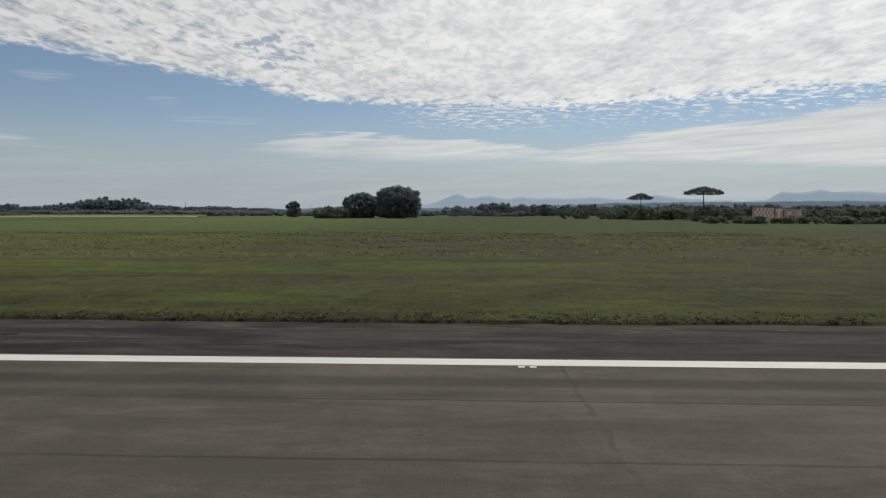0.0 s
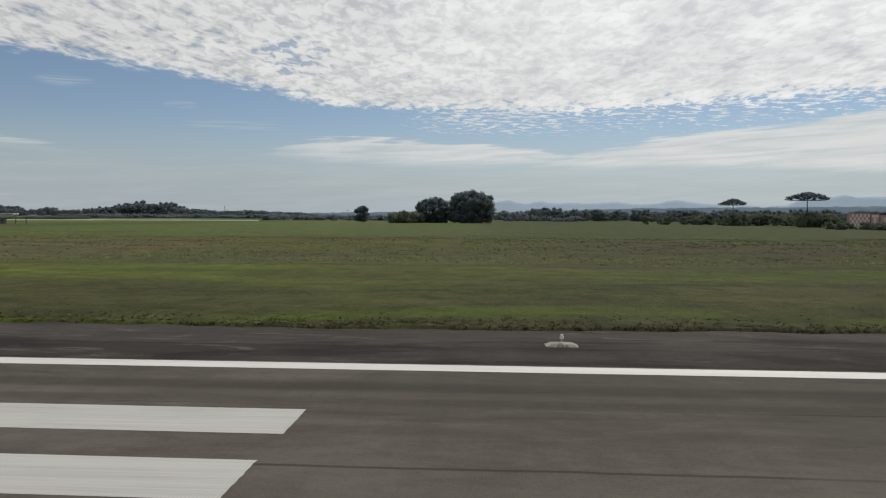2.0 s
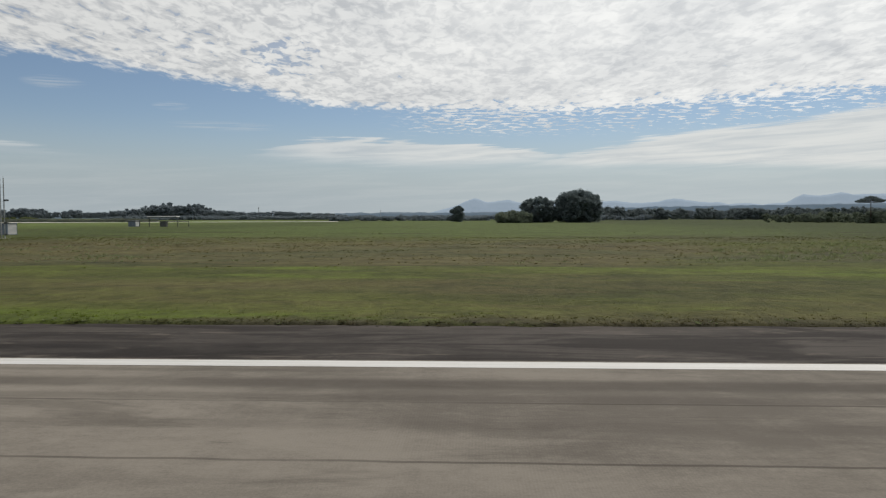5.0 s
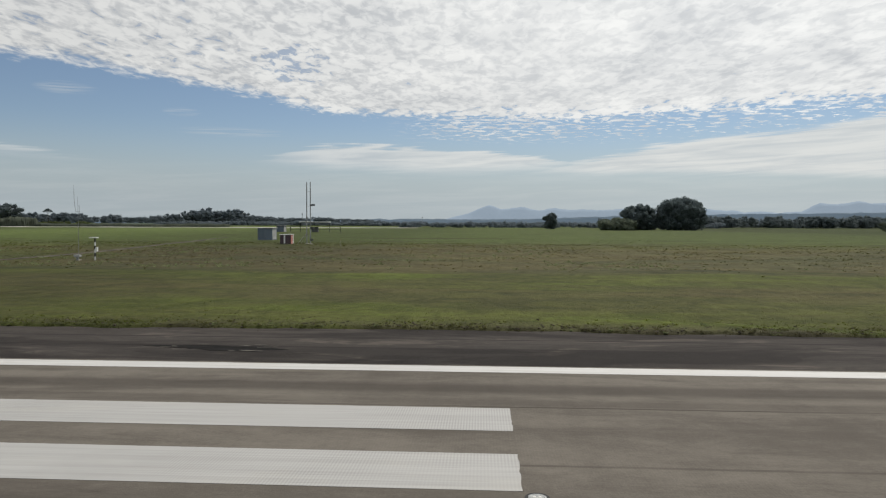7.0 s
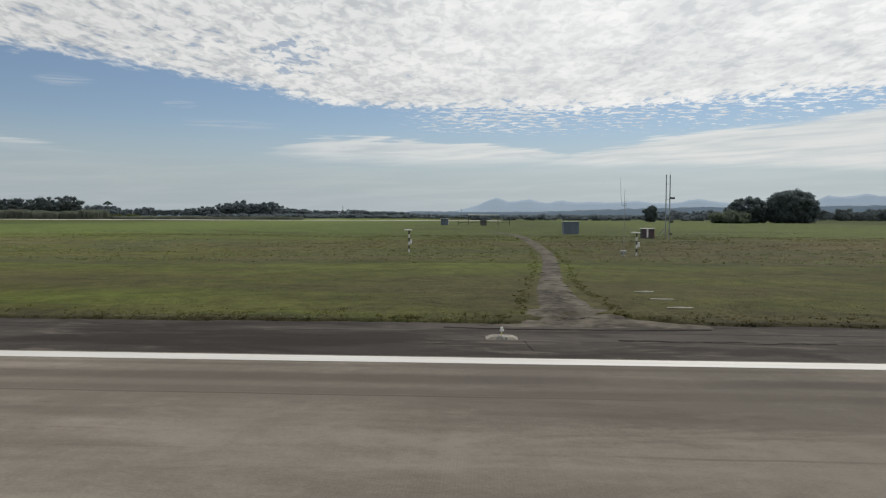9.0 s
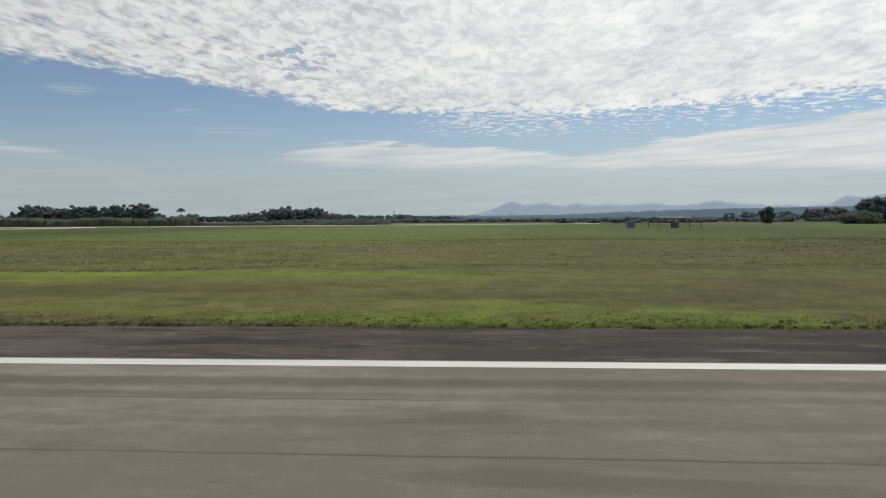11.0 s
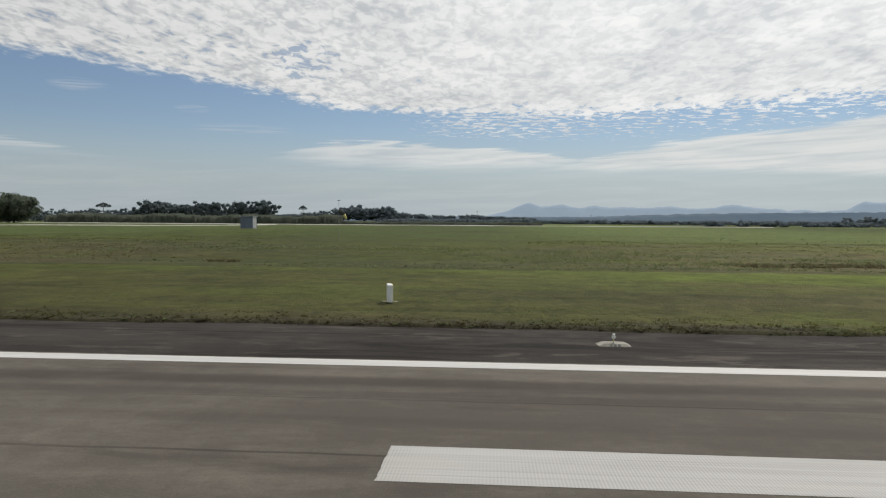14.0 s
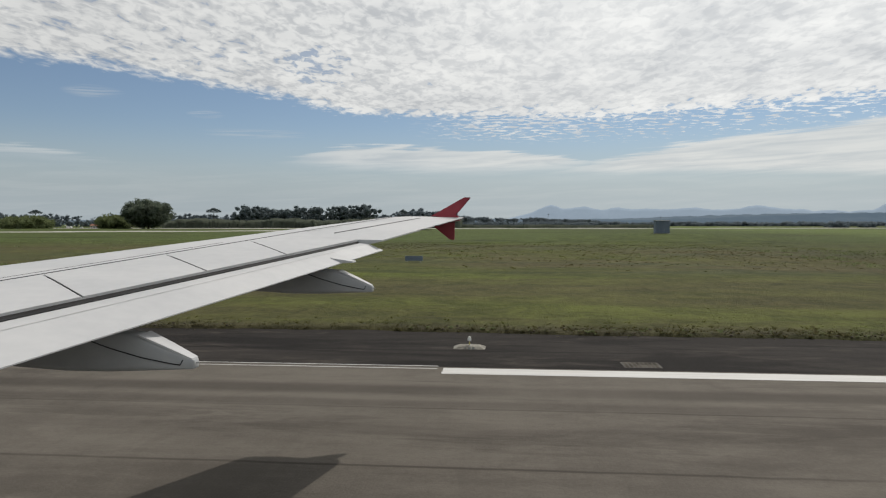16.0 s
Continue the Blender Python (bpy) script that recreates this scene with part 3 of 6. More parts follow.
LEAF_FAR = surface("distant_hazed_leaves", (0.150, 0.182, 0.192), (0.172, 0.203, 0.206), (1, 1, 1), 0.05, None, 1.0, island=0.3, spec=0.0, thin=0.6)
LEAF_PALE = surface("pale_shrub_leaves", (0.110, 0.135, 0.065), (0.19, 0.22, 0.10), (1, 1, 1), 0.2, None, 0.95, island=0.5, spec=0.1, thin=0.35)
REED = surface("tall_reeds", (0.140, 0.158, 0.128), (0.165, 0.182, 0.142), (0.2, 1, 0.2), 0.1, None, 0.95, island=0.15, spec=0.0, thin=0.45)
BARK = surface("bark", (0.035, 0.026, 0.020), (0.10, 0.08, 0.06), (1, 1, 0.15), 6.0, None, 0.95, bump_size=20, bump_depth=0.03)
CONCRETE = surface("weathered_concrete", (0.27, 0.25, 0.21), (0.46, 0.44, 0.39), (1, 1, 1), 2.5, 18.0, 0.9, bump_size=30, bump_depth=0.004)
BLOCK = surface("dirty_block_concrete", (0.11, 0.10, 0.085), (0.46, 0.44, 0.38), (1, 1, 1), 3.0, 14.0, 0.95, bump_size=12, bump_depth=0.01, vary=0.45)
STRIP = surface("dusty_grey_concrete", (0.072, 0.068, 0.061), (0.140, 0.132, 0.12), (1, 1, 1), 1.2, 9.0, 0.95, bump_size=20, bump_depth=0.01, spec=0.06)
PIT = surface("mossy_concrete", (0.12, 0.12, 0.08), (0.36, 0.34, 0.28), (1, 1, 1), 1.6, 12.0, 0.95)
GALV = surface("galvanised_steel", (0.22, 0.23, 0.23), (0.38, 0.39, 0.39), (1, 1, 0.3), 3.0, None, 0.5, 0.6)
BLACK = surface("black_paint", (0.012, 0.012, 0.013), (0.03, 0.03, 0.03), (1, 1, 1), 4.0, None, 0.6)
WHITE = surface("white_paint_metal", (0.62, 0.63, 0.62), (0.78, 0.78, 0.76), (1, 1, 1), 1.5, 12.0, 0.5)
BLUE_WALL = surface("blue_grey_sheet", (0.105, 0.135, 0.175), (0.145, 0.18, 0.225), (1, 1, 0.2), 1.2, 9.0, 0.6)
RED_BOX = surface("signal_red", (0.33, 0.045, 0.025), (0.46, 0.075, 0.04), (1, 1, 1), 1.0, 9.0, 0.6)
PLUM = surface("dull_plum_paint", (0.060, 0.042, 0.050), (0.10, 0.070, 0.080), (1, 1, 1), 1.0, 9.0, 0.6)
SOIL = surface("dry_soil", (0.034, 0.028, 0.020), (0.090, 0.076, 0.056), (1, 1, 1), 0.8, None, 0.95, island=0.7)
# red made paler and pinker to paint in the haze before the far building
BRICK_RED = surface("haze_paled_red_paint", (0.36, 0.215, 0.205), (0.43, 0.275, 0.255), (1, 1, 1), 0.8, 6.0, 0.8)
PALE_WALL = surface("faded_white_wall", (0.50, 0.45, 0.44), (0.60, 0.56, 0.54), (1, 1, 1), 0.8, 6.0, 0.8)
YELLOW = surface("faded_yellow", (0.50, 0.44, 0.16), (0.62, 0.56, 0.26), (1, 1, 1), 2.0, None, 0.6)
GLASS_PALE = surface("dusty_glass", (0.30, 0.30, 0.30), (0.40, 0.40, 0.40), (1, 1, 1), 1.0, None, 0.35)
ROOF = surface("pale_metal_roof", (0.32, 0.33, 0.34), (0.45, 0.45, 0.45), (1, 0.2, 1), 0.5, None, 0.5)
DARK_WALL = surface("shaded_wall", (0.05, 0.055, 0.055), (0.10, 0.105, 0.10), (1, 1, 1), 0.5, None, 0.85)
TILE_ROOF = surface("clay_tile_roof", (0.20, 0.085, 0.055), (0.32, 0.15, 0.10), (1, 1, 1), 1.0, None, 0.9)
GLASS_DARK = surface("dark_window", (0.015, 0.018, 0.02), (0.03, 0.034, 0.038), (1, 1, 1), 1.0, None, 0.15, spec=0.5)
WING_WHITE = surface("wing_white", (0.43, 0.435, 0.445), (0.50, 0.50, 0.505), (0.5, 1, 1), 0.7, 6.0, 0.55, spec=0.45)
WING_GREY = surface("wing_grey", (0.30, 0.31, 0.32), (0.37, 0.38, 0.385), (0.4, 1, 1), 0.9, 7.0, 0.4, spec=0.45)
FENCE_RED = surface("wingtip_red", (0.25, 0.028, 0.045), (0.32, 0.042, 0.06), (1, 1, 1), 1.2, None, 0.4, spec=0.45)
# seals and seams; also stands in for the shade inside the flap slot
SEAL_SLOT_SHADE = surface("dark_seal_and_slot_shade", (0.008, 0.008, 0.009), (0.018, 0.018, 0.019), (1, 1, 1), 2.0, None, 0.7)
LAMP_GLASS = surface("frosted_lamp_glass", (0.60, 0.60, 0.56), (0.75, 0.75, 0.70), (1, 1, 1), 8.0, None, 0.2, spec=0.6)


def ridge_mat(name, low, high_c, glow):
    """Far hills with the haze of the air before them painted in as emission."""
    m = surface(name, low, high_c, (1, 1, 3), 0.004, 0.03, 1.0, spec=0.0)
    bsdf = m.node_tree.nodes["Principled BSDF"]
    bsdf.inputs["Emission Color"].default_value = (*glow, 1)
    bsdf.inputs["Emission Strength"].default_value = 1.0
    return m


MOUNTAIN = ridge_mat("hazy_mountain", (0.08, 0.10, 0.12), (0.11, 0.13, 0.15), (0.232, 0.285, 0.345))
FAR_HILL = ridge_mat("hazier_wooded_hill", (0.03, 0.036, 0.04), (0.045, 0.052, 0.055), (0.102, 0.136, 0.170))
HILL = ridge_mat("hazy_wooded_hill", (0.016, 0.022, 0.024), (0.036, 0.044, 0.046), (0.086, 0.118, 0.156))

# ---- building helpers ----
UNIT = Matrix.Diagonal((K, K, K, 1))


def mesh_object(name, verts, faces, material, smooth=False):
    me = bpy.data.meshes.new(name)
    me.from_pydata(verts, [], faces)
    me.materials.append(material)
    if smooth:
        me.shade_smooth()
    return new(name, me)


def from_bm(name, bm, material, smooth=False):
    me = bpy.data.meshes.new(name)
    bm.to_mesh(me)
    bm.free()
    me.materials.append(material)
    if smooth:
        me.shade_smooth()
    return new(name, me)


def at(x, y, z, rz=0.0, size=1.0):
    """The pose of a top-level thing, from true metres."""
    return pose(x * K, y * K, z * K, 0, 0, rz) @ Matrix.Diagonal((K * size, K * size, K * size, 1))


def thing(name, where, label, category, group=""):
    ob = new(name)
    ob.matrix_basis = where
    return tagged(ob, label, category, group)


def part(name, bm, material, parent, label="", smooth=False):
    ob = from_bm(name, bm, material, smooth)
    ob.parent = parent
    return tagged(ob, label)


def part_np(name, verts, faces, material, parent, label="", smooth=False):
    ob = mesh_object(name, verts, faces, material, smooth)
    ob.parent = parent
    return tagged(ob, label)


def setting(ob, label, category, kind="structure"):
    ob.matrix_basis = UNIT
    return tagged(ob, label, category, kind=kind)


def add_box(bm, x0, x1, y0, y1, z0, z1, bevel=0.0):
    made = bmesh.ops.create_cube(bm, size=1, matrix=Matrix.Translation(((x0 + x1) / 2, (y0 + y1) / 2, (z0 + z1) / 2)) @ Matrix.Diagonal((x1 - x0, y1 - y0, z1 - z0, 1)))
    if bevel:
        edges = {e for v in made["verts"] for e in v.link_edges}
        bmesh.ops.bevel(bm, geom=list(edges), offset=bevel, segments=2, affect="EDGES", profile=0.5)
    return bm


def box_bm(*size, bevel=0.0):
    return add_box(bmesh.new(), *size, bevel=bevel)


def add_tube(bm, points, radii, sides=8):
    """A round tapering tube along points."""
    rings = []
    for i, p in enumerate(points):
        a, b = points[max(i - 1, 0)], points[min(i + 1, len(points) - 1)]
        way = (Vector(b) - Vector(a)).normalized()
        m = way.to_track_quat("Z", "Y").to_matrix()
        rings.append([bm.verts.new(Vector(p) + m @ Vector((math.cos(2 * math.pi * k / sides), math.sin(2 * math.pi * k / sides), 0)) * radii[i]) for k in range(sides)])
    for lo, hi in zip(rings, rings[1:]):
        for k in range(sides):
            bm.faces.new((lo[k], lo[(k + 1) % sides], hi[(k + 1) % sides], hi[k]))
    bm.faces.new(rings[0][::-1])
    bm.faces.new(rings[-1])
    return bm


def tube_bm(points, radii, sides=8):
    return add_tube(bmesh.new(), points, radii, sides)


def pave(y):
    return SLOPE * 1.4 - SLOPE * abs(y + 1.4)


FALL_Y = [28, 36, 60, 95, 150, 180, 300, 600, 1500, 9000]
FALL_Z = [-0.57, -0.66, -1.15, -1.7, -0.9, -0.55, -0.5, -0.8, 0.0, 0.0]


def grass_edge(x):
    mouth = 3.2 * math.exp(-((x + 284.5) / (3.2 if x > -284.5 else 1.5)) ** 2)  # asphalt apron at the trail's mouth
    return mouth + 28.55 + 0.75 * (noise.noise(Vector((x * 0.045, 3.1, 0))) + 0.55 * noise.noise(Vector((x * 0.35, 8.7, 0))) + 0.3 * noise.noise(Vector((x * 1.1, 2.2, 0))))


def turf(d):
    """Height of the turf over the shoulder, d metres in from its ragged edge: a short steep lip, then nearly level."""
    return d * 0.9 if d < 0.13 else min(0.16, 0.117 + (d - 0.13) * 0.05)


def land(x, y):
    """Height of the open ground."""
    if y < 0:
        return float(np.interp(-y - 2.8, FALL_Y, FALL_Z))
    z = float(np.interp(y, FALL_Y, FALL_Z))
    z += 1.8 * math.exp(-((x + 603) / 34) ** 2 - ((y - 192) / 26) ** 2)  # low rise under the lone shed
    return z + noise.noise(Vector((x * 0.03, y * 0.03, 1.7))) * min(0.25, max(0.0, (y - 30) * 0.006))


# ---- ground, runway and markings ----
def spread(a, b, first, grow, most):
    """Steps from a to b that start at first and grow."""
    out, step = [a], first
    while out[-1] < b:
        out.append(out[-1] + step)
        step = min(step * grow, most)
    return out


xs = sorted(set([-x for x in spread(730, 9000, 6, 1.25, 900)] + [x for x in np.arange(-729, 62, 0.75)] + [x for x in spread(62, 9000, 6, 1.25, 900)]))
ys = sorted(set([-y for y in spread(34, 4000, 4, 1.5, 800)] + [-32, -30.5, -29, -27, 0, 26.5] + [y for y in np.arange(27.4, 33.0, 0.16)] + [y for y in spread(33.0, 7400, 0.5, 1.09, 700)]))
ground_verts = []
for y in ys:
    for x in xs:
        if 20 < y < 33 and -740 < x < 70:
            over = turf(y - grass_edge(x))
            bumpy = 0.05 * noise.noise(Vector((x * 0.9, y * 0.9, 0))) if over > 0.05 else 0
            ground_verts.append((x, y, max(pave(y) + over + bumpy, -1.3) if y > 26.9 else -1.3))
        elif abs(y + 1.4) < 30.1:
            ground_verts.append((x, y, -1.3))
        else:
            ground_verts.append((x, y, land(x, y)))
nx = len(xs)
ground_faces = [(j * nx + i, j * nx + i + 1, (j + 1) * nx + i + 1, (j + 1) * nx + i) for j in range(len(ys) - 1) for i in range(nx - 1)]
setting(mesh_object("ground", ground_verts, ground_faces, GRASS, True), "wide rough grass field in green, olive and dry brown", "grass field")


def slab(name, x0, x1, cuts, material, thick=0.35, lift=0.0):
    """A paved strip that follows the fall of the pavement between the cuts across it."""
    bm = bmesh.new()
    top = [[bm.verts.new((x, y, pave(y) + lift)) for y in cuts] for x in (x0, x1)]
    low = [[bm.verts.new((x, y, pave(y) + lift - thick)) for y in cuts] for x in (x0, x1)]
    n = len(cuts)
    for i in range(n - 1):
        bm.faces.new((top[0][i], top[1][i], top[1][i + 1], top[0][i + 1]))
        bm.faces.new((low[0][i + 1], low[1][i + 1], low[1][i], low[0][i]))
    for i in (0, n - 1):
        bm.faces.new((top[0][i], low[0][i], low[1][i], top[1][i]))
    for k in (0, 1):
        bm.faces.new(top[k] + low[k][::-1])
    bmesh.ops.recalc_face_normals(bm, faces=bm.faces)
    return from_bm(name, bm, material)


setting(slab("runway", -2400, 900, (-23.9, -1.4, 21.05), RUNWAY), "grey-brown grooved asphalt runway with rubber smears", "runway")
setting(slab("pavement", -2400, 900, (21.055, 33.3), SHOULDER), "dark worn asphalt runway shoulder", "shoulder")
setting(slab("pavement", -2400, 900, (-34.0, -23.905), SHOULDER), "dark worn asphalt runway shoulder", "shoulder")


def marking(name, x0, x1, y0, y1, label, category="marking", material=None):
    """A thin layer of paint with slightly uneven ends."""
    rnd = random.Random(int(x0 * 7 + y0 * 13))
    bm = bmesh.new()
    n = max(2, int((y1 - y0) / 0.18))
    left = [bm.verts.new((x0 + rnd.uniform(-0.018, 0.018), y0 + (y1 - y0) * i / n, pave(y0 + (y1 - y0) * i / n) + 0.006)) for i in range(n + 1)]
    right = [bm.verts.new((x1 + rnd.uniform(-0.018, 0.018), y0 + (y1 - y0) * i / n, pave(y0 + (y1 - y0) * i / n) + 0.006)) for i in range(n + 1)]
    for i in range(n):
        bm.faces.new((left[i], right[i], right[i + 1], left[i + 1]))
    made = bmesh.ops.extrude_face_region(bm, geom=list(bm.faces))
    for v in made["geom"]:
        if isinstance(v, bmesh.types.BMVert):
            v.co.z -= 0.005
    bmesh.ops.recalc_face_normals(bm, faces=bm.faces)
    return setting(from_bm(name, bm, material or PAINT), label, category)


marking("edge_line", -648.9, 600, 19.97, 20.87, "white painted runway edge line with streaks", "runway line")
marking("edge_line", -648.9, 600, -23.6, -22.7, "white painted runway edge line with streaks", "runway line")
for y in (20.72, 21.12):
    marking("thin_line", -900, -649.1, y, y + 0.07, "thin pale line across a taxiway mouth", "runway line")
for x0, x1, bands in ((-77.88, -55.3, ((13.57, 15.46), (10.2, 12.0), (6.9, 8.7))), (-230.1, -207.5, ((13.89, 15.74), (10.56, 12.39), (7.2, 9.0))), (-534.7, -512.05, ((10.56, 12.39), (7.2, 9.0)))):
    for y0, y1 in bands:
        marking("touchdown_stripe", x0, x1, y0, y1, "white painted touchdown stripe on the runway", "runway stripe", PAINT_WORN)
        marking("touchdown_stripe", x0, x1, -2.8 - y1, -2.8 - y0, "white painted touchdown stripe on the runway", "runway stripe")
marking("aiming_bar", -366.0, -320.7, 7.3, 13.28, "broad white aiming point bar with ribbed paint", "runway stripe")
marking("aiming_bar", -366.0, -320.7, -16.0, -10.1, "broad white aiming point bar with ribbed paint", "runway stripe")
for i in range(20):
    marking("centre_dash", 300 - i * 60, 330 - i * 60, -1.85, -0.95, "white dash of the runway centre line", "runway line")
setting(slab("concrete_strip", -326.92, -325.94, (21.1, 28.6), STRIP, 0.2, 0.008), "dusty grey concrete strip across the dark shoulder", "paving")


def ribbon(name, points, width, material, label, category, lift=0.06):
    """A road or trail that lies on the land, along smooth points."""
    dense = []
    for i in range(len(points) - 1):
        p0, p1, p2, p3 = (Vector(points[min(max(k, 0), len(points) - 1)]) for k in (i - 1, i, i + 1, i + 2))
        for s in range(40):
            u = s / 40
            dense.append(0.5 * (2 * p1 + (p2 - p0) * u + (2 * p0 - 5 * p1 + 4 * p2 - p3) * u * u + (3 * p1 - p0 - 3 * p2 + p3) * u ** 3))
    dense.append(Vector(points[-1]))
    verts, faces = [], []
    for i, p in enumerate(dense):
        d = (dense[min(i + 1, len(dense) - 1)] - dense[max(i - 1, 0)])
        side = Vector((d.y, -d.x, 0)).normalized()
        for k, u in enumerate((-1, -0.5, 0, 0.5, 1)):
            half = (p.z if p.z else width) / 2 * (1 + 0.30 * noise.noise(Vector((p.x * 0.35, p.y * 0.35, 5 * k))) + 0.22 * noise.noise(Vector((p.x * 1.3, p.y * 1.3, 5 * k + 2))))
            x, y = p.x + side.x * u * half, p.y + side.y * u * half
            if y < 33:
                over = max(0.0, turf(y - grass_edge(x)))
                z = pave(y) + over + (min(lift, 0.012 + over * 0.4) if abs(u) < 1 else -0.02)
            else:
                z = land(x, y) + (lift if abs(u) < 1 else -0.08)
            verts.append((x, y, z))
        if i:
            for k in range(4):
                a = (i - 1) * 5 + k
                faces.append((a, a + 1, a + 6, a + 5))
    return setting(mesh_object(name, verts, faces, material, True), label, category)


trail = ribbon("service_trail", [(-284.6, 28.6, 5.6), (-284.7, 30.0, 5.0), (-284.8, 32.5, 4.0), (-283.9, 49, 2.6), (-281.3, 75, 2.4), (-279.2, 104, 2.5), (-279.2, 135, 2.9), (-280.8, 165, 3.0), (-284.4, 187, 2.6), (-287.2, 204, 1.2)], 3.0, TRAIL, "broken grey asphalt service trail through the grass", "trail", 0.07)
rng = random.Random(83)
for k in range(34):
    y = 33.6 + rng.random() ** 1.6 * 42
    x = float(np.interp(y, [28, 31.5, 49, 75], [-285.0, -284.8, -283.9, -281.3])) + rng.uniform(-1, 1) * float(np.interp(y, [33, 49], [1.3, 0.8]))
    over = land(x, y) + 0.07
    big, n = rng.uniform(0.10, 0.34), rng.randint(6, 9)
    bm = bmesh.new()
    ring = [bm.verts.new((x + big * 1.7 * rng.uniform(0.35, 1.2) * math.cos(2 * math.pi * i / n), y + big * rng.uniform(0.35, 1.2) * math.sin(2 * math.pi * i / n), over - 0.04)) for i in range(n)]
    up = bmesh.ops.extrude_face_region(bm, geom=[bm.faces.new(ring)])
    tip = rng.uniform(-0.06, 0.06)
    for v in up["geom"]:
        if isinstance(v, bmesh.types.BMVert):
            v.co.z += 0.05 + tip * (v.co.y - y)
    bmesh.ops.recalc_face_normals(bm, faces=bm.faces)
    part("slab", bm, (TRAIL, CRUST, TRAIL, SLAB_PALE)[k % 4], trail)
verts, faces = [], []
for i in range(40):
    x = -289.2 + i * 0.25
    far = grass_edge(x) + 0.12
    low = 27.75 + 0.35 * noise.noise(Vector((x * 0.7, 4.0, 0))) + 0.25 * noise.noise(Vector((x * 2.3, 6.0, 0))) + 0.9 * max(0.0, abs(x + 283.6) / 5.4 - 0.72)
    for k in range(9):
        y = low + (max(far, low + 0.05) - low) * k / 8
        verts.append((x, y, pave(y) + 0.014 * (0 < k) + 0.03 * max(0.0, noise.noise(Vector((x * 1.5, y * 1.5, 0)))) * (0 < k < 8) - 0.004))
    if i:
        faces += [((i - 1) * 9 + k, i * 9 + k, i * 9 + k + 1, (i - 1) * 9 + k + 1) for k in range(8)]
setting(mesh_object("trail_apron", verts, faces, TRAIL, True), "broken grey asphalt apron where the trail meets the shoulder", "trail")
ribbon("taxiway", [(-2200, 640, 0), (-1400, 625, 0), (-900, 612, 0), (-540, 625, 0), (-380, 640, 0), (-270, 650, 0)], 15, TAXIWAY, "pale concrete taxiway far across the grass", "taxiway", 0.34)
ribbon("taxiway", [(-720, 560, 0), (-742, 430, 0), (-873, 345, 0), (-1050, 280, 0), (-1400, 230, 0)], 12, TAXIWAY, "pale concrete taxiway far across the grass", "taxiway", 0.34)
ribbon("far_road", [(-1500, 1240, 0), (-900, 1235, 0), (-300, 1250, 0), (0, 1290, 0)], 7, TAXIWAY, "pale road along the far side of the airfield", "road", 0.5)


# ---- distance ----
def ridge(name, y, deep, x0, x1, step, top, material, label, seed):
    """A range of hills as solid ground: its front slope, crest and back."""
    verts, faces = [], []
    n = int((x1 - x0) / step) + 1
    for i in range(n):
        x = x0 + i * step
        h = top(x)
        for k, (u, v) in enumerate(((-1, -0.03), (-0.55, 0.45), (-0.2, 0.85), (0, 1), (0.5, 0.5), (1, -0.03))):
            wob = 1 + 0.15 * noise.noise(Vector((x * 0.006, k * 3.3, seed))) * (0 < k < 3)
            verts.append((x, y + u * deep, h * v * wob))
        if i:
            for k in range(5):
                a = (i - 1) * 6 + k
                faces.append((a, a + 6, a + 7, a + 1))
    ob = mesh_object(name, verts, faces, material, True)
    return setting(ob, label, "hills")


def fractal(x, size, seed, octaves=5):
    return sum(noise.noise(Vector((x / size * 2 ** k, seed, k * 7.3))) / 1.9 ** k for k in range(octaves))


def mountain_top(x):
    a = math.degrees(math.atan2(x + 320, 7400))  # bearing from the middle of the runway
    base = 150 / (1 + math.exp(-(a + 1.4) / 1.1))
    peaks = sum(h * math.exp(-abs((a - c) / s) ** 1.6) for c, h, s in ((1.5, 66, 1.0), (4.2, 38, 0.9), (7.1, 20, 1.1), (10.2, 12, 0.9), (13.2, 22, 1.1), (18.0, 42, 1.5), (21.2, 12, 0.8), (26.9, 22, 0.5), (29.2, 36, 1.0), (31.5, 24, 1.2), (35.0, 30, 1.5)))
    massif = 82 / (1 + math.exp(-(a - 26.1) / 0.22)) - 18 / (1 + math.exp(-(a - 20.5) / 0.6))
    return max(2.0, base + peaks + massif + 12 * fractal(x, 150, 4.4) * min(1, max(0.1, (a + 4) / 4)))


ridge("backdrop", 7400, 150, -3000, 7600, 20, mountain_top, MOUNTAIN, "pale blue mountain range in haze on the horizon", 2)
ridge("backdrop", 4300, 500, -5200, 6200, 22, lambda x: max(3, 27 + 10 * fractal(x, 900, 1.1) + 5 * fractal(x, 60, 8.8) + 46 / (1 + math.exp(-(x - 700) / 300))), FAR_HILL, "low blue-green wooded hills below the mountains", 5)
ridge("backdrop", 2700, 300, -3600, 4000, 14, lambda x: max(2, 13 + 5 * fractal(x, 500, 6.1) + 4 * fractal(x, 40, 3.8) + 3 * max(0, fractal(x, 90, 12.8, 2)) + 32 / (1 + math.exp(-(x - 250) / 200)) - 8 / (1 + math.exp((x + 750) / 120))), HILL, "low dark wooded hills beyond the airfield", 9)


# ---- plants ----
_ball = bmesh.new()
bmesh.ops.create_icosphere(_ball, subdivisions=1, radius=1)
BALL_V = np.array([v.co[:] for v in _ball.verts])
BALL_F = np.array([[v.index for v in f.verts] for f in _ball.faces])
_ball.free()


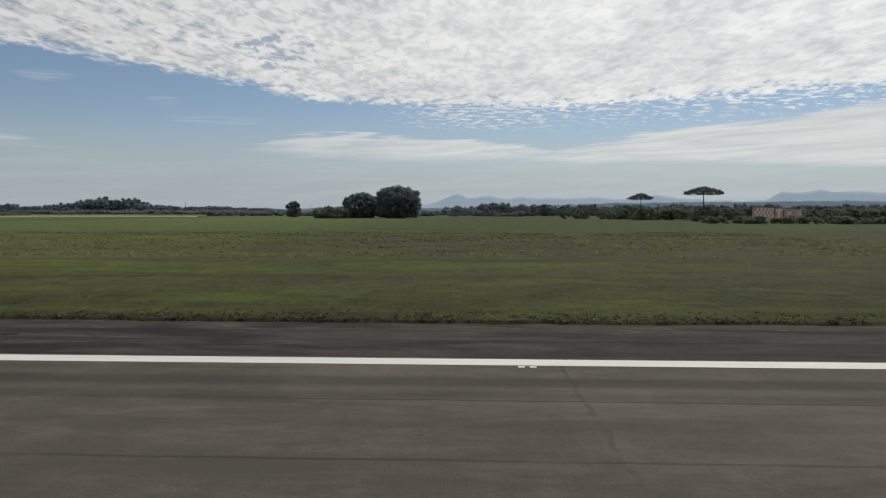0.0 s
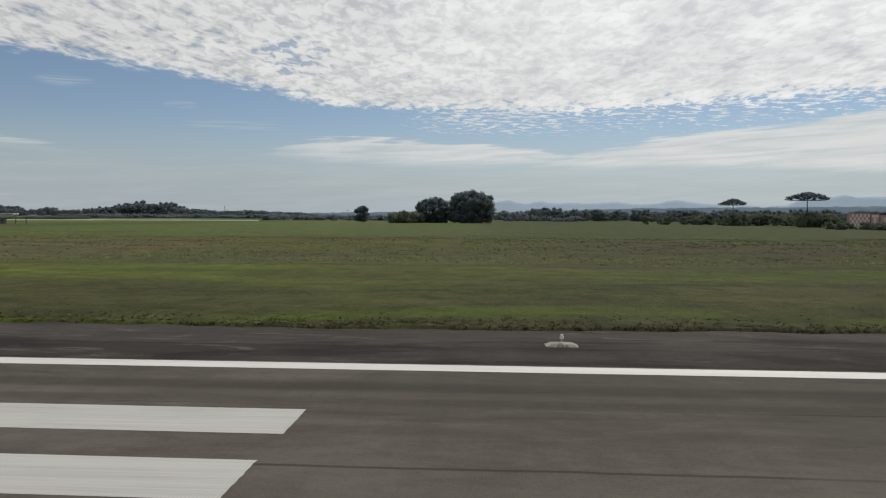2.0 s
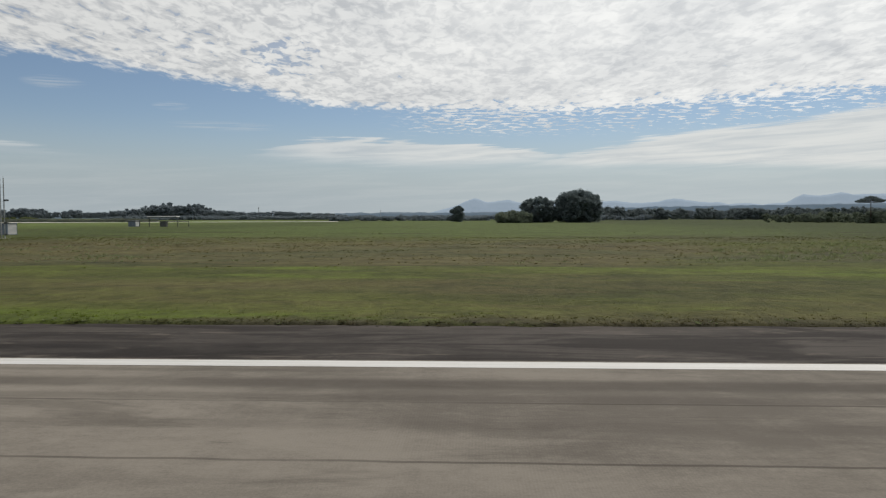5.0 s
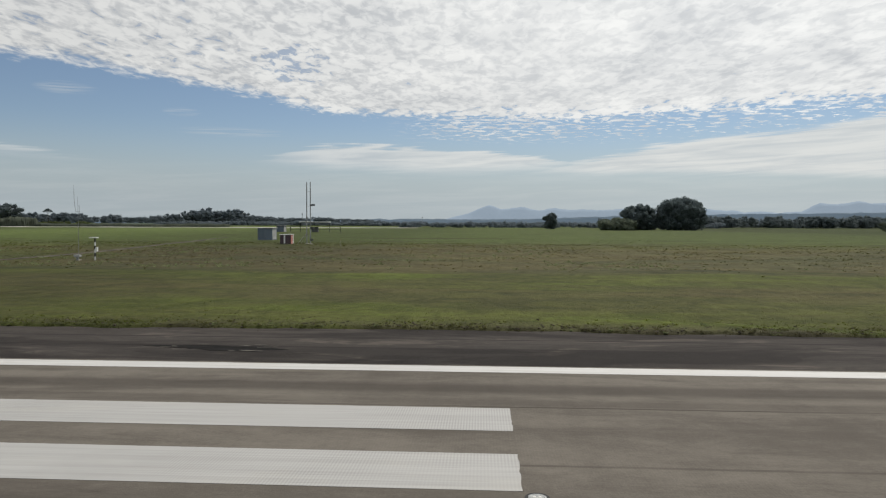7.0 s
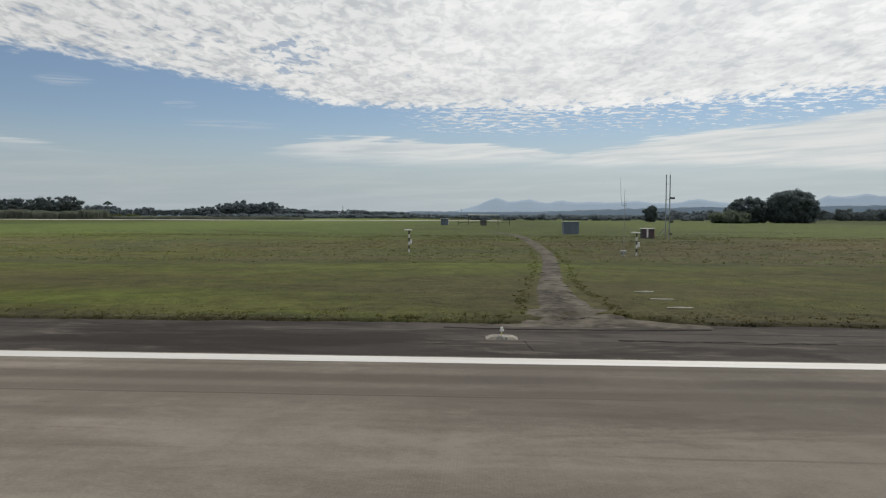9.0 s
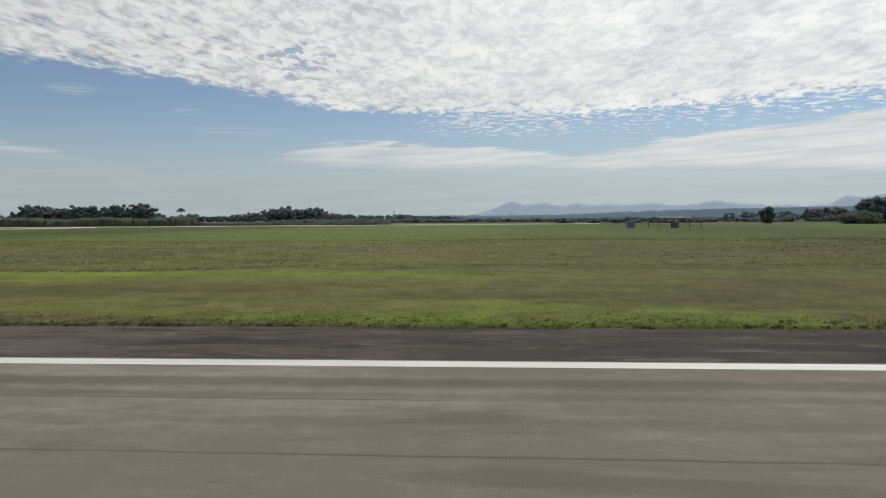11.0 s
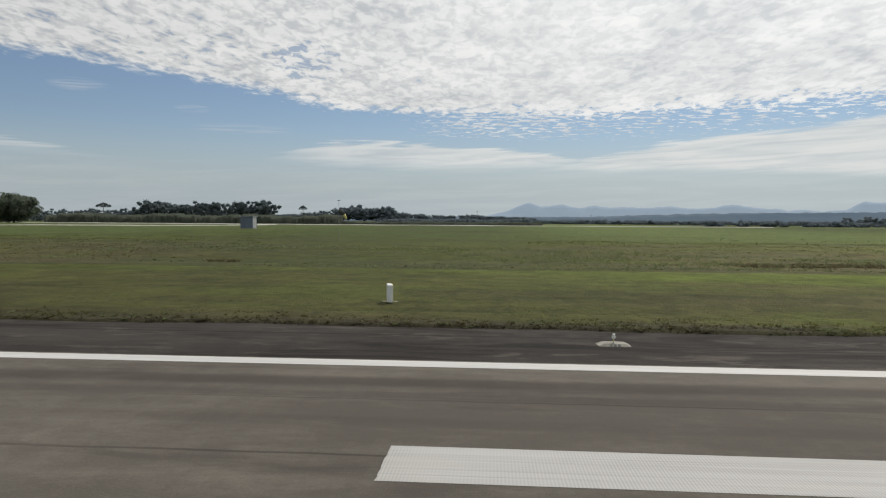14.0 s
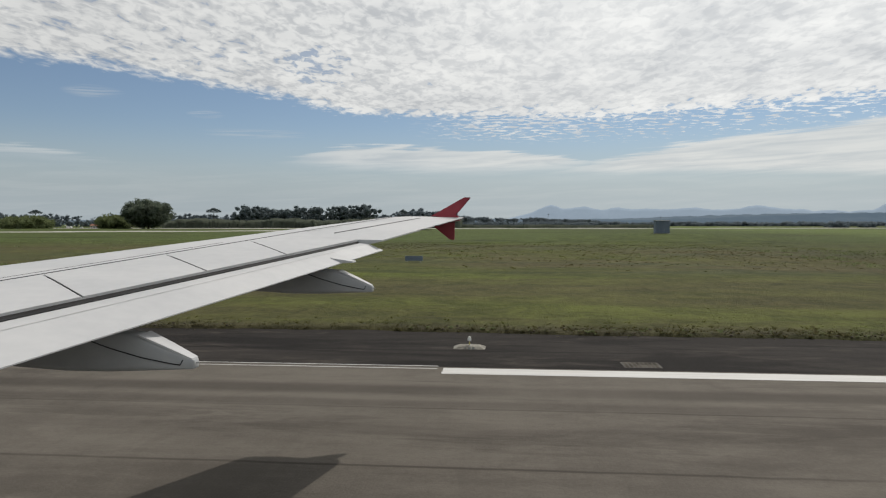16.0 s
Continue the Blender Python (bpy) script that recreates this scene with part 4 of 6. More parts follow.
def foliage(centres, radii, rng, leaf, each, core=0.8, loose=1.2):
    """Torn lumps of foliage with loose leaf sprays standing out of them: vertices and triangles."""
    vs, fs, base = [], [], 0
    for c, r in zip(centres, radii):
        if core:
            v = BALL_V * r * core * rng.uniform(0.62, 1.12, (len(BALL_V), 1)) * (1, 1, 0.8) + c
            vs.append(v)
            fs.append(BALL_F + base)
            base += len(v)
        d = rng.normal(size=(each, 3))
        d /= np.linalg.norm(d, axis=1)[:, None]
        p = c + d * r * rng.uniform(0.72 if core else 0.2, loose, (each, 1)) * (1, 1, 0.85)
        a = rng.normal(size=(each, 3)) * leaf
        b = rng.normal(size=(each, 3)) * leaf
        t = np.stack([p + a, p + b, p - (a + b) * 0.6], 1)
        vs.append(t.reshape(-1, 3))
        fs.append(np.arange(each * 3).reshape(-1, 3) + base)
        base += each * 3
    return np.concatenate(vs), np.concatenate(fs)


def broad_tree(name, x, y, height, width, seed, leaves, label, leaf=0.35, shape="round", skirt=0.12, lumps=70):
    """A tree with a trunk, limbs and a crown of many torn lumps of leaves."""
    rng = np.random.default_rng(seed)
    top = thing(name, at(x, y, land(x, y) - 0.1), label, "tree")
    r = width / 2
    low = height * skirt
    bm = tube_bm([(0, 0, 0), (0.1, 0, height * 0.25), (0, 0.1, height * 0.55), (0.1, 0, height * 0.85)], [height * 0.028 + 0.08, height * 0.022, height * 0.014, 0.05], 9)
    for k in range(7):
        a, z0 = 2 * math.pi * k / 7 + rng.uniform(-0.3, 0.3), height * rng.uniform(0.2, 0.55)
        d = Vector((math.cos(a), math.sin(a), 0))
        add_tube(bm, [d * 0.1 + Vector((0, 0, z0)), d * r * 0.4 + Vector((0, 0, z0 + height * 0.12)), d * r * 0.75 + Vector((0, 0, z0 + height * 0.2))], [height * 0.011, height * 0.007, 0.03], 6)
    part("trunk", bm, BARK, top, "brown bark")
    centres, radii = [], []
    while len(centres) < lumps:
        p = rng.uniform(-1, 1, 3)
        d = math.hypot(p[0], p[1])
        if shape == "round":
            ok = p[0] ** 2 + p[1] ** 2 + p[2] ** 2 < 1
        elif shape == "dome":
            ok = d < (1.0 if p[2] < 0.1 else math.sqrt(max(0, 1 - ((p[2] - 0.1) / 0.9) ** 2))) and d ** 4 + abs(p[2]) ** 4 < 1.05
        else:
            ok = d < 0.25 + 0.75 * (1 - (p[2] + 1) / 2) ** 0.7
        if not ok or (shape == "dome" and lumps > 100 and d ** 2 + p[2] ** 2 < 0.35):
            continue
        q = 0.55 + 0.45 * rng.random()
        centres.append((p[0] * r * 0.86, p[1] * r * 0.86, low + (height - low) * (p[2] * 0.46 + 0.5)))
        radii.append(q * width * (0.075 if lumps > 180 else 0.115 if lumps > 50 else 0.15) + 0.25)
    v, f = foliage(centres, radii, rng, leaf, 120, 0.72, 1.06)
    v[:, 2] = np.maximum(v[:, 2], 0.15)
    part_np("crown", v, f, leaves, top)
    return top


def araucaria(name, x, y, height, width, seed, label, second=False):
    """A tall bare trunk that carries a flat umbrella of upswept branches with tufts."""
    rng = np.random.default_rng(seed)
    top = thing(name, at(x, y, land(x, y) - 0.1), label, "tree")
    part("trunk", tube_bm([(0, 0, 0), (0.1, 0, height * 0.4), (0, 0.08, height * 0.8), (0, 0, height * 0.97)], [height * 0.024, height * 0.018, height * 0.013, 0.06], 10), BARK, top, "tall bare trunk")
    centres, radii = [], []
    levels = [(0.795, 1.0, 15), (0.835, 0.93, 14), (0.87, 0.78, 13), (0.905, 0.58, 11), (0.94, 0.34, 8), (0.965, 0.12, 4)]
    if second:
        levels.append((0.55, 0.55, 9))
    for z, reach, count in levels:
        bm = bmesh.new()
        for k in range(count):
            a = 2 * math.pi * (k + rng.uniform(-0.3, 0.3)) / count
            d = Vector((math.cos(a), math.sin(a), 0))
            far = width / 2 * reach * rng.uniform(0.80, 1.05)
            z0 = height * z
            sag = height * (0.03 if reach > 0.7 else 0.0)
            end = z0 + height * 0.025
            add_tube(bm, [Vector((0, 0, z0)), d * far * 0.5 + Vector((0, 0, z0 - sag * 0.4)), d * far * 0.85 + Vector((0, 0, z0 - sag * 0.3)), d * far + Vector((0, 0, end))], [0.15, 0.10, 0.07, 0.04], 5)
            for s in (1.0, 0.87, 0.72, 0.55):
                if (s < 0.8 and reach > 0.9) or (s < 0.6 and reach > 0.6):
                    continue
                centres.append((d.x * far * s + rng.uniform(-0.25, 0.25), d.y * far * s + rng.uniform(-0.25, 0.25), z0 + (end - z0) * s + rng.uniform(0.0, 0.35)))
                radii.append(width * rng.uniform(0.030, 0.048))
        part("limbs", bm, BARK, top)
    v, f = foliage(centres, radii, rng, 0.16, 24, 0.85, 1.15)
    part_np("crown", v, f, LEAF_DARK, top, "dark umbrella of needle tufts")
    return top


def woods(name, x0, x1, y, deep, low, tall, count, seed, leaves, label, leaf=0.8, lift=0.0, wide=0.75, skyline=None):
    """A belt of trees or shrubs that nobody could count."""
    rng = np.random.default_rng(seed)
    vs, fs, base = [], [], 0
    for _ in range(count):
        x, yy = rng.uniform(x0, x1), y + rng.uniform(-deep, deep)
        h = rng.uniform(low, tall) * (skyline(x) if skyline else 1.0) * (0.8 + 0.4 * (0.5 + 0.5 * noise.noise(Vector((x * 0.02, seed, 0)))))
        r = h * wide * 0.5 * rng.uniform(0.8, 1.25)
        n = 12
        c = np.stack([x + rng.normal(size=n) * r * 0.55, yy + rng.normal(size=n) * r * 0.4, land(x, yy) + lift + h * rng.uniform(0.08, 0.86, n) ** 0.9], 1)
        v, f = foliage(c, r * rng.uniform(0.28, 0.6, n), rng, leaf * 0.45, 44, 0.82, 1.04)
        vs.append(v)
        fs.append(f + base)
        base += len(v)
        t = np.array([(x - 0.2, yy, land(x, yy) - 0.3), (x + 0.2, yy, land(x, yy) - 0.3), (x, yy, land(x, yy) + lift + h * 0.7)])
        vs.append(t)
        fs.append(np.array([[0, 1, 2]]) + base)
        base += 3
    ob = mesh_object(name, np.concatenate(vs), np.concatenate(fs), leaves)
    return setting(ob, label, "woods", "stuff")


def reeds(name, x0, x1, y, deep, height, count, seed, label):
    """A dense stand of tall upright stems."""
    rng = np.random.default_rng(seed)
    x, yy = rng.uniform(x0, x1, count), y + rng.uniform(-deep, deep, count)
    h = height * rng.uniform(0.75, 1.1, count) * (1 + 0.12 * np.sin(x * 0.07) + 0.08 * np.sin(x * 0.31))
    wd = rng.uniform(0.5, 1.4, count)
    z = np.array([land(a, b) for a, b in zip(x, yy)]) - 0.1
    lean = rng.normal(size=count) * 0.5
    tri = np.stack([np.stack([x - wd, yy, z], 1), np.stack([x + wd, yy + rng.normal(size=count) * 0.6, z], 1), np.stack([x + lean + wd * 0.6, yy, z + h], 1), np.stack([x + lean - wd * 0.6, yy, z + h * rng.uniform(0.9, 1.05, count)], 1)], 1)
    ob = mesh_object(name, tri.reshape(-1, 3), np.arange(count * 4).reshape(-1, 4), REED)
    return setting(ob, label, "reeds", "stuff")


# trees beyond the field on the side where the flight began
broad_tree("pine_clump", -59.0, 510, 25.2, 39.5, 11, LEAF_DARK, "broad dense dark pine clump with a domed crown", 0.34, "dome", 0.0, 420)
broad_tree("pine_clump", -88.5, 516, 19.8, 30, 12, LEAF_DARK, "lower dark pine clump beside the tall one", 0.34, "dome", 0.0, 240)
broad_tree("shrub_clump", -108.0, 498, 8.2, 31, 13, LEAF_OLIVE, "low dark green shrub clump in the grass", 0.45, "dome", 0.0, 80)
broad_tree("round_tree", -151.5, 555, 14.0, 12.6, 14, LEAF_DARK, "single round dark tree standing in the field", 0.26, "dome", 0.05, 110)
araucaria("araucaria", 121.4, 367, 18.2, 21, 21, "tall araucaria pine with a flat umbrella crown")
araucaria("araucaria", 99.4, 412, 16.0, 15, 22, "smaller araucaria pine with a flat umbrella crown")
broad_tree("shrub", 121.0, 360, 6.6, 17, 23, LEAF_OLIVE, "dense green bush at the foot of an araucaria", 0.4, "dome", 0.0, 50)
woods("bush_belt", 88, 164, 425, 14, 3.5, 8.0, 34, 31, LEAF_OLIVE, "belt of low green bushes at the field's edge", 0.5, 0, 1.1)
woods("bush_belt", 60, 300, 470, 25, 4, 8.0, 80, 36, LEAF_OLIVE, "belt of low green bushes at the field's edge", 0.5, 0, 1.1)
woods("bush_belt", 200, 300, 425, 14, 3.5, 8.0, 46, 38, LEAF_OLIVE, "belt of low green bushes at the field's edge", 0.5, 0, 1.1)
woods("bush_belt", 96, 175, 290, 9, 1.9, 3.3, 60, 37, LEAF_OLIVE, "low green bushes before the chequered building", 0.4, 0, 1.3)
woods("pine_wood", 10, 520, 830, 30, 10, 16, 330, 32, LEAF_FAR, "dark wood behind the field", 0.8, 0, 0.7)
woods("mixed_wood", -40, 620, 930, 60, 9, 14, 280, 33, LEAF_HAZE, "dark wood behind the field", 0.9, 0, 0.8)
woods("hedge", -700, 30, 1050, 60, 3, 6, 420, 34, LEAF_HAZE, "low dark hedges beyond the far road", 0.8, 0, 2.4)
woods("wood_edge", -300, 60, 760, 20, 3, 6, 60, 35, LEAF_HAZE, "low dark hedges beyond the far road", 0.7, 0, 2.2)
# trees on the side towards which the flight goes
SKYLINE = [(-1250, 19), (-1180, 23), (-1150, 21), (-1110, 12), (-1070, 18), (-1034, 11), (-980, 13), (-904, 21), (-865, 28), (-843, 31), (-810, 26), (-772, 29), (-733, 18), (-665, 12), (-600, 13), (-577, 14), (-524, 11), (-430, 8)]
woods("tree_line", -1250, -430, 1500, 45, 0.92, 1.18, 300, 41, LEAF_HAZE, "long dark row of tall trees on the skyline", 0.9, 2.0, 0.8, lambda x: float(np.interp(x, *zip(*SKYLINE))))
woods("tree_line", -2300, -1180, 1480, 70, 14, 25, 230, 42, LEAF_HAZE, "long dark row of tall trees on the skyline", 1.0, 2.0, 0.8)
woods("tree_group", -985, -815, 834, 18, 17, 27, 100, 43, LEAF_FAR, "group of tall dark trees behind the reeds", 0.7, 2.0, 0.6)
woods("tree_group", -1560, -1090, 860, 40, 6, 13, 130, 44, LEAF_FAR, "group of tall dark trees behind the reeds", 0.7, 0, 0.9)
reeds("reed_bed", -1005, -690, 690, 14, 8.2, 5200, 45, "broad stand of tall grey-green reeds")
reeds("reed_bed", -700, -480, 705, 8, 3.0, 2600, 46, "lower strip of grey-green reeds")
broad_tree("spreading_tree", -968.5, 583, 27.5, 46, 51, LEAF_OLIVE, "large spreading green tree beside the taxiway", 0.55, "round", 0.06, 150)
araucaria("araucaria", -974, 734, 22, 17, 52, "araucaria pine above the reed bed", True)
araucaria("araucaria", -773.6, 844, 22, 11, 53, "distant araucaria pine among dark trees", True)
araucaria("araucaria", -1208, 760, 21, 15, 55, "araucaria pine above pale shrubs")
broad_tree("pale_shrub", -1100, 600, 9.8, 52, 56, LEAF_PALE, "broad pale green shrub bank by the road", 0.5, "dome", 0.0, 120)
broad_tree("pale_shrub", -1012, 600, 11.5, 38, 57, LEAF_PALE, "rounded pale green shrubs under a large tree", 0.5, "dome", 0.0, 90)
broad_tree("pale_shrub", -1165, 590, 10.5, 60, 58, LEAF_PALE, "broad pale green shrub bank by the road", 0.5, "dome", 0.0, 120)
woods("shrub_bank", -1010, -830, 1010, 20, 3, 6, 60, 59, LEAF_PALE, "pale green shrubs before the skyline trees", 0.8, 0, 1.3)

# ---- things on the airfield ----
def edge_light(x):
    """A raised runway edge light on its sloped concrete block."""
    top = thing("runway_edge_light", at(x, 24.8, pave(24.8) - 0.02), "white runway edge light on a weathered concrete block", "runway light", "lights along the runway edge")
    bm = bmesh.new()
    lo = [bm.verts.new(p) for p in ((-0.97, -0.62, 0), (0.97, -0.62, 0), (0.97, 0.62, 0), (-0.97, 0.62, 0))]
    hi = [bm.verts.new(p) for p in ((-0.56, -0.36, 0.18), (0.56, -0.36, 0.18), (0.56, 0.36, 0.18), (-0.56, 0.36, 0.18))]
    bm.faces.new(lo[::-1])
    bm.faces.new(hi)
    for i in range(4):
        bm.faces.new((lo[i], lo[(i + 1) % 4], hi[(i + 1) % 4], hi[i]))
    bmesh.ops.bevel(bm, geom=list(bm.edges), offset=0.03, segments=2, affect="EDGES")
    part("block", bm, BLOCK, top, "pale cracked concrete block")
    part("base_plate", tube_bm([(0, 0, 0.15), (0, 0, 0.195)], [0.13, 0.12], 14), GALV, top)
    for u, w in ((-0.24, 0.05), (-0.06, 0.15), (0.15, 0.15)):
        bm = box_bm(u, u + w, -0.09, 0.09, -0.004, 0.004)
        bm.transform(Matrix.Translation((0, -0.49, 0.093)) @ Matrix.Rotation(math.atan2(0.18, 0.26), 4, "X"))
        part("painted_bar", bm, DARK_WALL, top, "dark worn paint bar")
    part("stem", tube_bm([(0, 0, 0.15), (0, 0, 0.42)], [0.035, 0.03], 10), YELLOW, top, "yellow stem")
    body = part("lamp_body", tube_bm([(0, 0, 0.41), (0, 0, 0.43), (0, 0, 0.54)], [0.06, 0.11, 0.11], 14), WHITE, top)
    bm = tube_bm([(0, 0, 0.54), (0, 0, 0.62), (0, 0, 0.67), (0, 0, 0.69)], [0.085, 0.085, 0.06, 0.02], 14)
    part("lens", bm, LAMP_GLASS, body, "clear glass lens", True)
    part("cable", tube_bm([(0.10, -0.05, 0.15), (0.22, -0.12, 0.145), (0.30, -0.3, 0.14)], [0.014, 0.014, 0.014], 6), BLACK, top)
    return top


first_light = edge_light(11.72)
for i in range(1, 13):
    copy_thing(first_light, at(11.72 - 60 * i, 24.8, pave(24.8) - 0.02))
for i in range(13):
    copy_thing(first_light, at(11.72 - 60 * i, -27.6, pave(-27.6) - 0.02, 180))


def inset_light(x):
    """A flush touchdown zone light in its dark collar."""
    top = thing("inset_light", at(x, 10.31, pave(10.31)), "flush white metal light set in a dark collar", "runway light", "touchdown zone lights")
    part("collar", tube_bm([(0, 0, -0.05), (0, 0, 0.006)], [0.30, 0.30], 24), SEAL_SLOT_SHADE, top, "dark sealing collar")
    ring = part("ring", tube_bm([(0, 0, -0.03), (0, 0, 0.014), (0, 0, 0.022)], [0.22, 0.22, 0.19], 24), GALV, top)
    part("lamp_window", box_bm(-0.10, -0.03, -0.045, 0.045, 0.015, 0.034, bevel=0.004), LAMP_GLASS, ring)
    part("lamp_window", box_bm(0.03, 0.10, -0.045, 0.045, 0.015, 0.034, bevel=0.004), LAMP_GLASS, ring)
    for k in range(6):
        a = math.pi * k / 3
        part("bolt", tube_bm([(0.165 * math.cos(a), 0.165 * math.sin(a), 0.015), (0.165 * math.cos(a), 0.165 * math.sin(a), 0.032)], [0.016, 0.014], 6), GALV, ring)
    return top


inset = inset_light(-147.0)
for x in (-177.06, -207.3, -237.6, -268.4, -297.6, -327.06, -357.5, -388.6, -420.0, -451.5, -481.5, -512.3):
    copy_thing(inset, at(x, 10.31, pave(10.31)))


def reflector(x):
    """Two small worn white dashes of thermoplastic inside the edge line."""
    top = thing("edge_mark", at(x, 19.72, pave(19.72)), "pair of small white dashes beside the edge line", "marking", "small marks along the edge line")
    for x0 in (-0.27, 0.07):
        part("dash", box_bm(x0, x0 + 0.20, -0.09, 0.09, 0.0, 0.02, bevel=0.006), PAINT, top)
    return top


mark = reflector(-4.41)
for i in range(5, 15):
    copy_thing(mark, at(-4.41 - 50.85 * i, 19.72, pave(19.72)))


def pit_cover(x, y, length):
    """A concrete cable pit cover, half grown over."""
    top = thing("pit_cover", at(x, y, land(x, y) + 0.03), "long pale concrete cable pit cover in the grass", "pit cover", "pit covers beside the trail")
    part("cover", box_bm(-length / 2, length / 2, -0.16, 0.16, -0.2, 0.04, bevel=0.02), PIT, top)
    part("lifting_bar", tube_bm([(-0.25, 0, 0.05), (-0.22, 0, 0.07), (0.22, 0, 0.07), (0.25, 0, 0.05)], [0.012] * 4, 6), GALV, top)
    return top


pit_cover(-278.6, 43.2, 1.2)
pit_cover(-278.7, 38.6, 1.3)
pit_cover(-278.9, 34.5, 1.3)


grate = thing("drain_grate", at(-642.6, 21.9, pave(21.9) - 0.005), "flat weathered drain grate in the dark shoulder", "grate")
part("rim", box_bm(-0.6, 0.6, -0.42, 0.42, -0.1, 0.02, bevel=0.008), STRIP, grate, "pale worn rim")
for k in range(8):
    part("bar", box_bm(-0.52 + k * 0.135, -0.45 + k * 0.135, -0.36, 0.36, 0.02, 0.035), TRAIL, grate)


def striped_post(x, y, helper):
    """A black and white banded post with a flat white head and a small box at its foot."""
    z = land(x, y)
    top = thing("striped_post", at(x, y, z - 0.1), "black and white banded post with a flat white head", "marker post", "banded posts in the grass")
    for k in range(6):
        part("band", tube_bm([(0, 0, 0.1 + k * 0.55), (0, 0, 0.1 + (k + 1) * 0.55)], [0.11, 0.11], 10), WHITE if k % 2 == 0 else BLACK, top, "white band" if k % 2 == 0 else "black band")
    part("head", box_bm(-0.75, 0.45, -0.35, 0.35, 3.42, 3.58, bevel=0.03), WHITE, top, "flat white head")
    part("bracket", box_bm(-0.1, 0.1, -0.1, 0.1, 3.35, 3.45), GALV, top)
    part("switch_box", box_bm(0.14, 0.42, -0.15, 0.15, 1.4, 2.1, bevel=0.02), WHITE, top, "small white switch box")
    if helper:
        lamp = thing("marker_lamp", at(x - 2.1, y - 1, land(x - 2.1, y - 1)), "small white lamp box low in the weeds", "lamp")
        part("foot", box_bm(-0.15, 0.15, -0.15, 0.15, 0, 0.5), GALV, lamp)
        part("hood", box_bm(-0.45, 0.45, -0.3, 0.3, 0.5, 0.85, bevel=0.05), ROOF, lamp)
    return top


striped_post(-300.0, 101, False)
striped_post(-266.6, 98, True)


def equipment_shed(x, y, wide, deep, tall, label):
    """A sheet-clad equipment shelter with a flat overhanging roof."""
    top = thing("equipment_shed", at(x, y, land(x, y) - 0.15), label, "shed")
    body = part("wall", box_bm(-wide / 2, wide / 2, -deep / 2, deep / 2, 0.15, tall - 0.15, bevel=0.02), BLUE_WALL, top, "blue-grey sheet wall")
    n = int(wide / 0.5)
    for k in range(n):
        u = -wide / 2 + wide * (k + 0.5) / n
        part("rib", box_bm(u - 0.03, u + 0.03, -deep / 2 - 0.03, -deep / 2 + 0.01, 0.2, tall - 0.2), BLUE_WALL, body)
    part("roof", box_bm(-wide / 2 - 0.25, wide / 2 + 0.25, -deep / 2 - 0.25, deep / 2 + 0.25, tall - 0.15, tall, bevel=0.03), ROOF, top, "pale flat roof")
    part("plinth", box_bm(-wide / 2 - 0.15, wide / 2 + 0.15, -deep / 2 - 0.15, deep / 2 + 0.15, -0.2, 0.15), CONCRETE, top)
    door = part("door", box_bm(0.25, 1.15, -deep / 2 - 0.05, -deep / 2 + 0.02, 0.2, 2.2), BLUE_WALL, top)
    part("handle", box_bm(0.32, 0.37, -deep / 2 - 0.09, -deep / 2 - 0.05, 1.1, 1.25), GALV, door)
    part("side_panel", box_bm(wide / 2, wide / 2 + 0.03, -deep / 2 + 0.3, deep / 2 - 0.3, 0.3, tall - 0.3), ROOF, top, "pale side panel")
    return top


equipment_shed(-265.7, 177, 3.9, 4.0, 3.4, "blue-grey equipment shed with a flat roof beside a mast")
equipment_shed(-306.8, 325.5, 3.6, 4.0, 3.3, "blue-grey equipment shed beside a long open shed")
equipment_shed(-603.2, 190, 3.6, 3.4, 3.7, "blue-grey equipment shed standing alone in the grass")

cabinet = thing("signal_cabinet", at(-252.4, 150, land(-252.4, 150) - 0.1), "red and white striped equipment cabinet in the grass", "cabinet")
part("body", box_bm(-1.25, 1.25, -1.1, 1.1, 0.15, 2.2, bevel=0.04), DARK_WALL, cabinet)
for k, paint in enumerate((PLUM, PLUM, WHITE, PLUM, PLUM, PLUM)):
    part("front_panel", box_bm(-1.22 + k * 0.41, -0.85 + k * 0.41, -1.13, -1.1, 0.25, 2.1, bevel=0.01), paint, cabinet, "white panel" if paint is WHITE else "dull plum panel")
for k in range(4):
    part("stripe", box_bm(1.25, 1.28, -1.1 + k * 0.55, -0.55 + k * 0.55, 0.2, 2.15), WHITE if k % 2 else RED_BOX, cabinet)
part("lid", box_bm(-1.38, 1.38, -1.25, 1.25, 2.2, 2.32, bevel=0.03), WHITE, cabinet, "pale overhanging lid")
part("foot", box_bm(-1.2, 1.2, -1.0, 1.0, -0.1, 0.15), CONCRETE, cabinet)


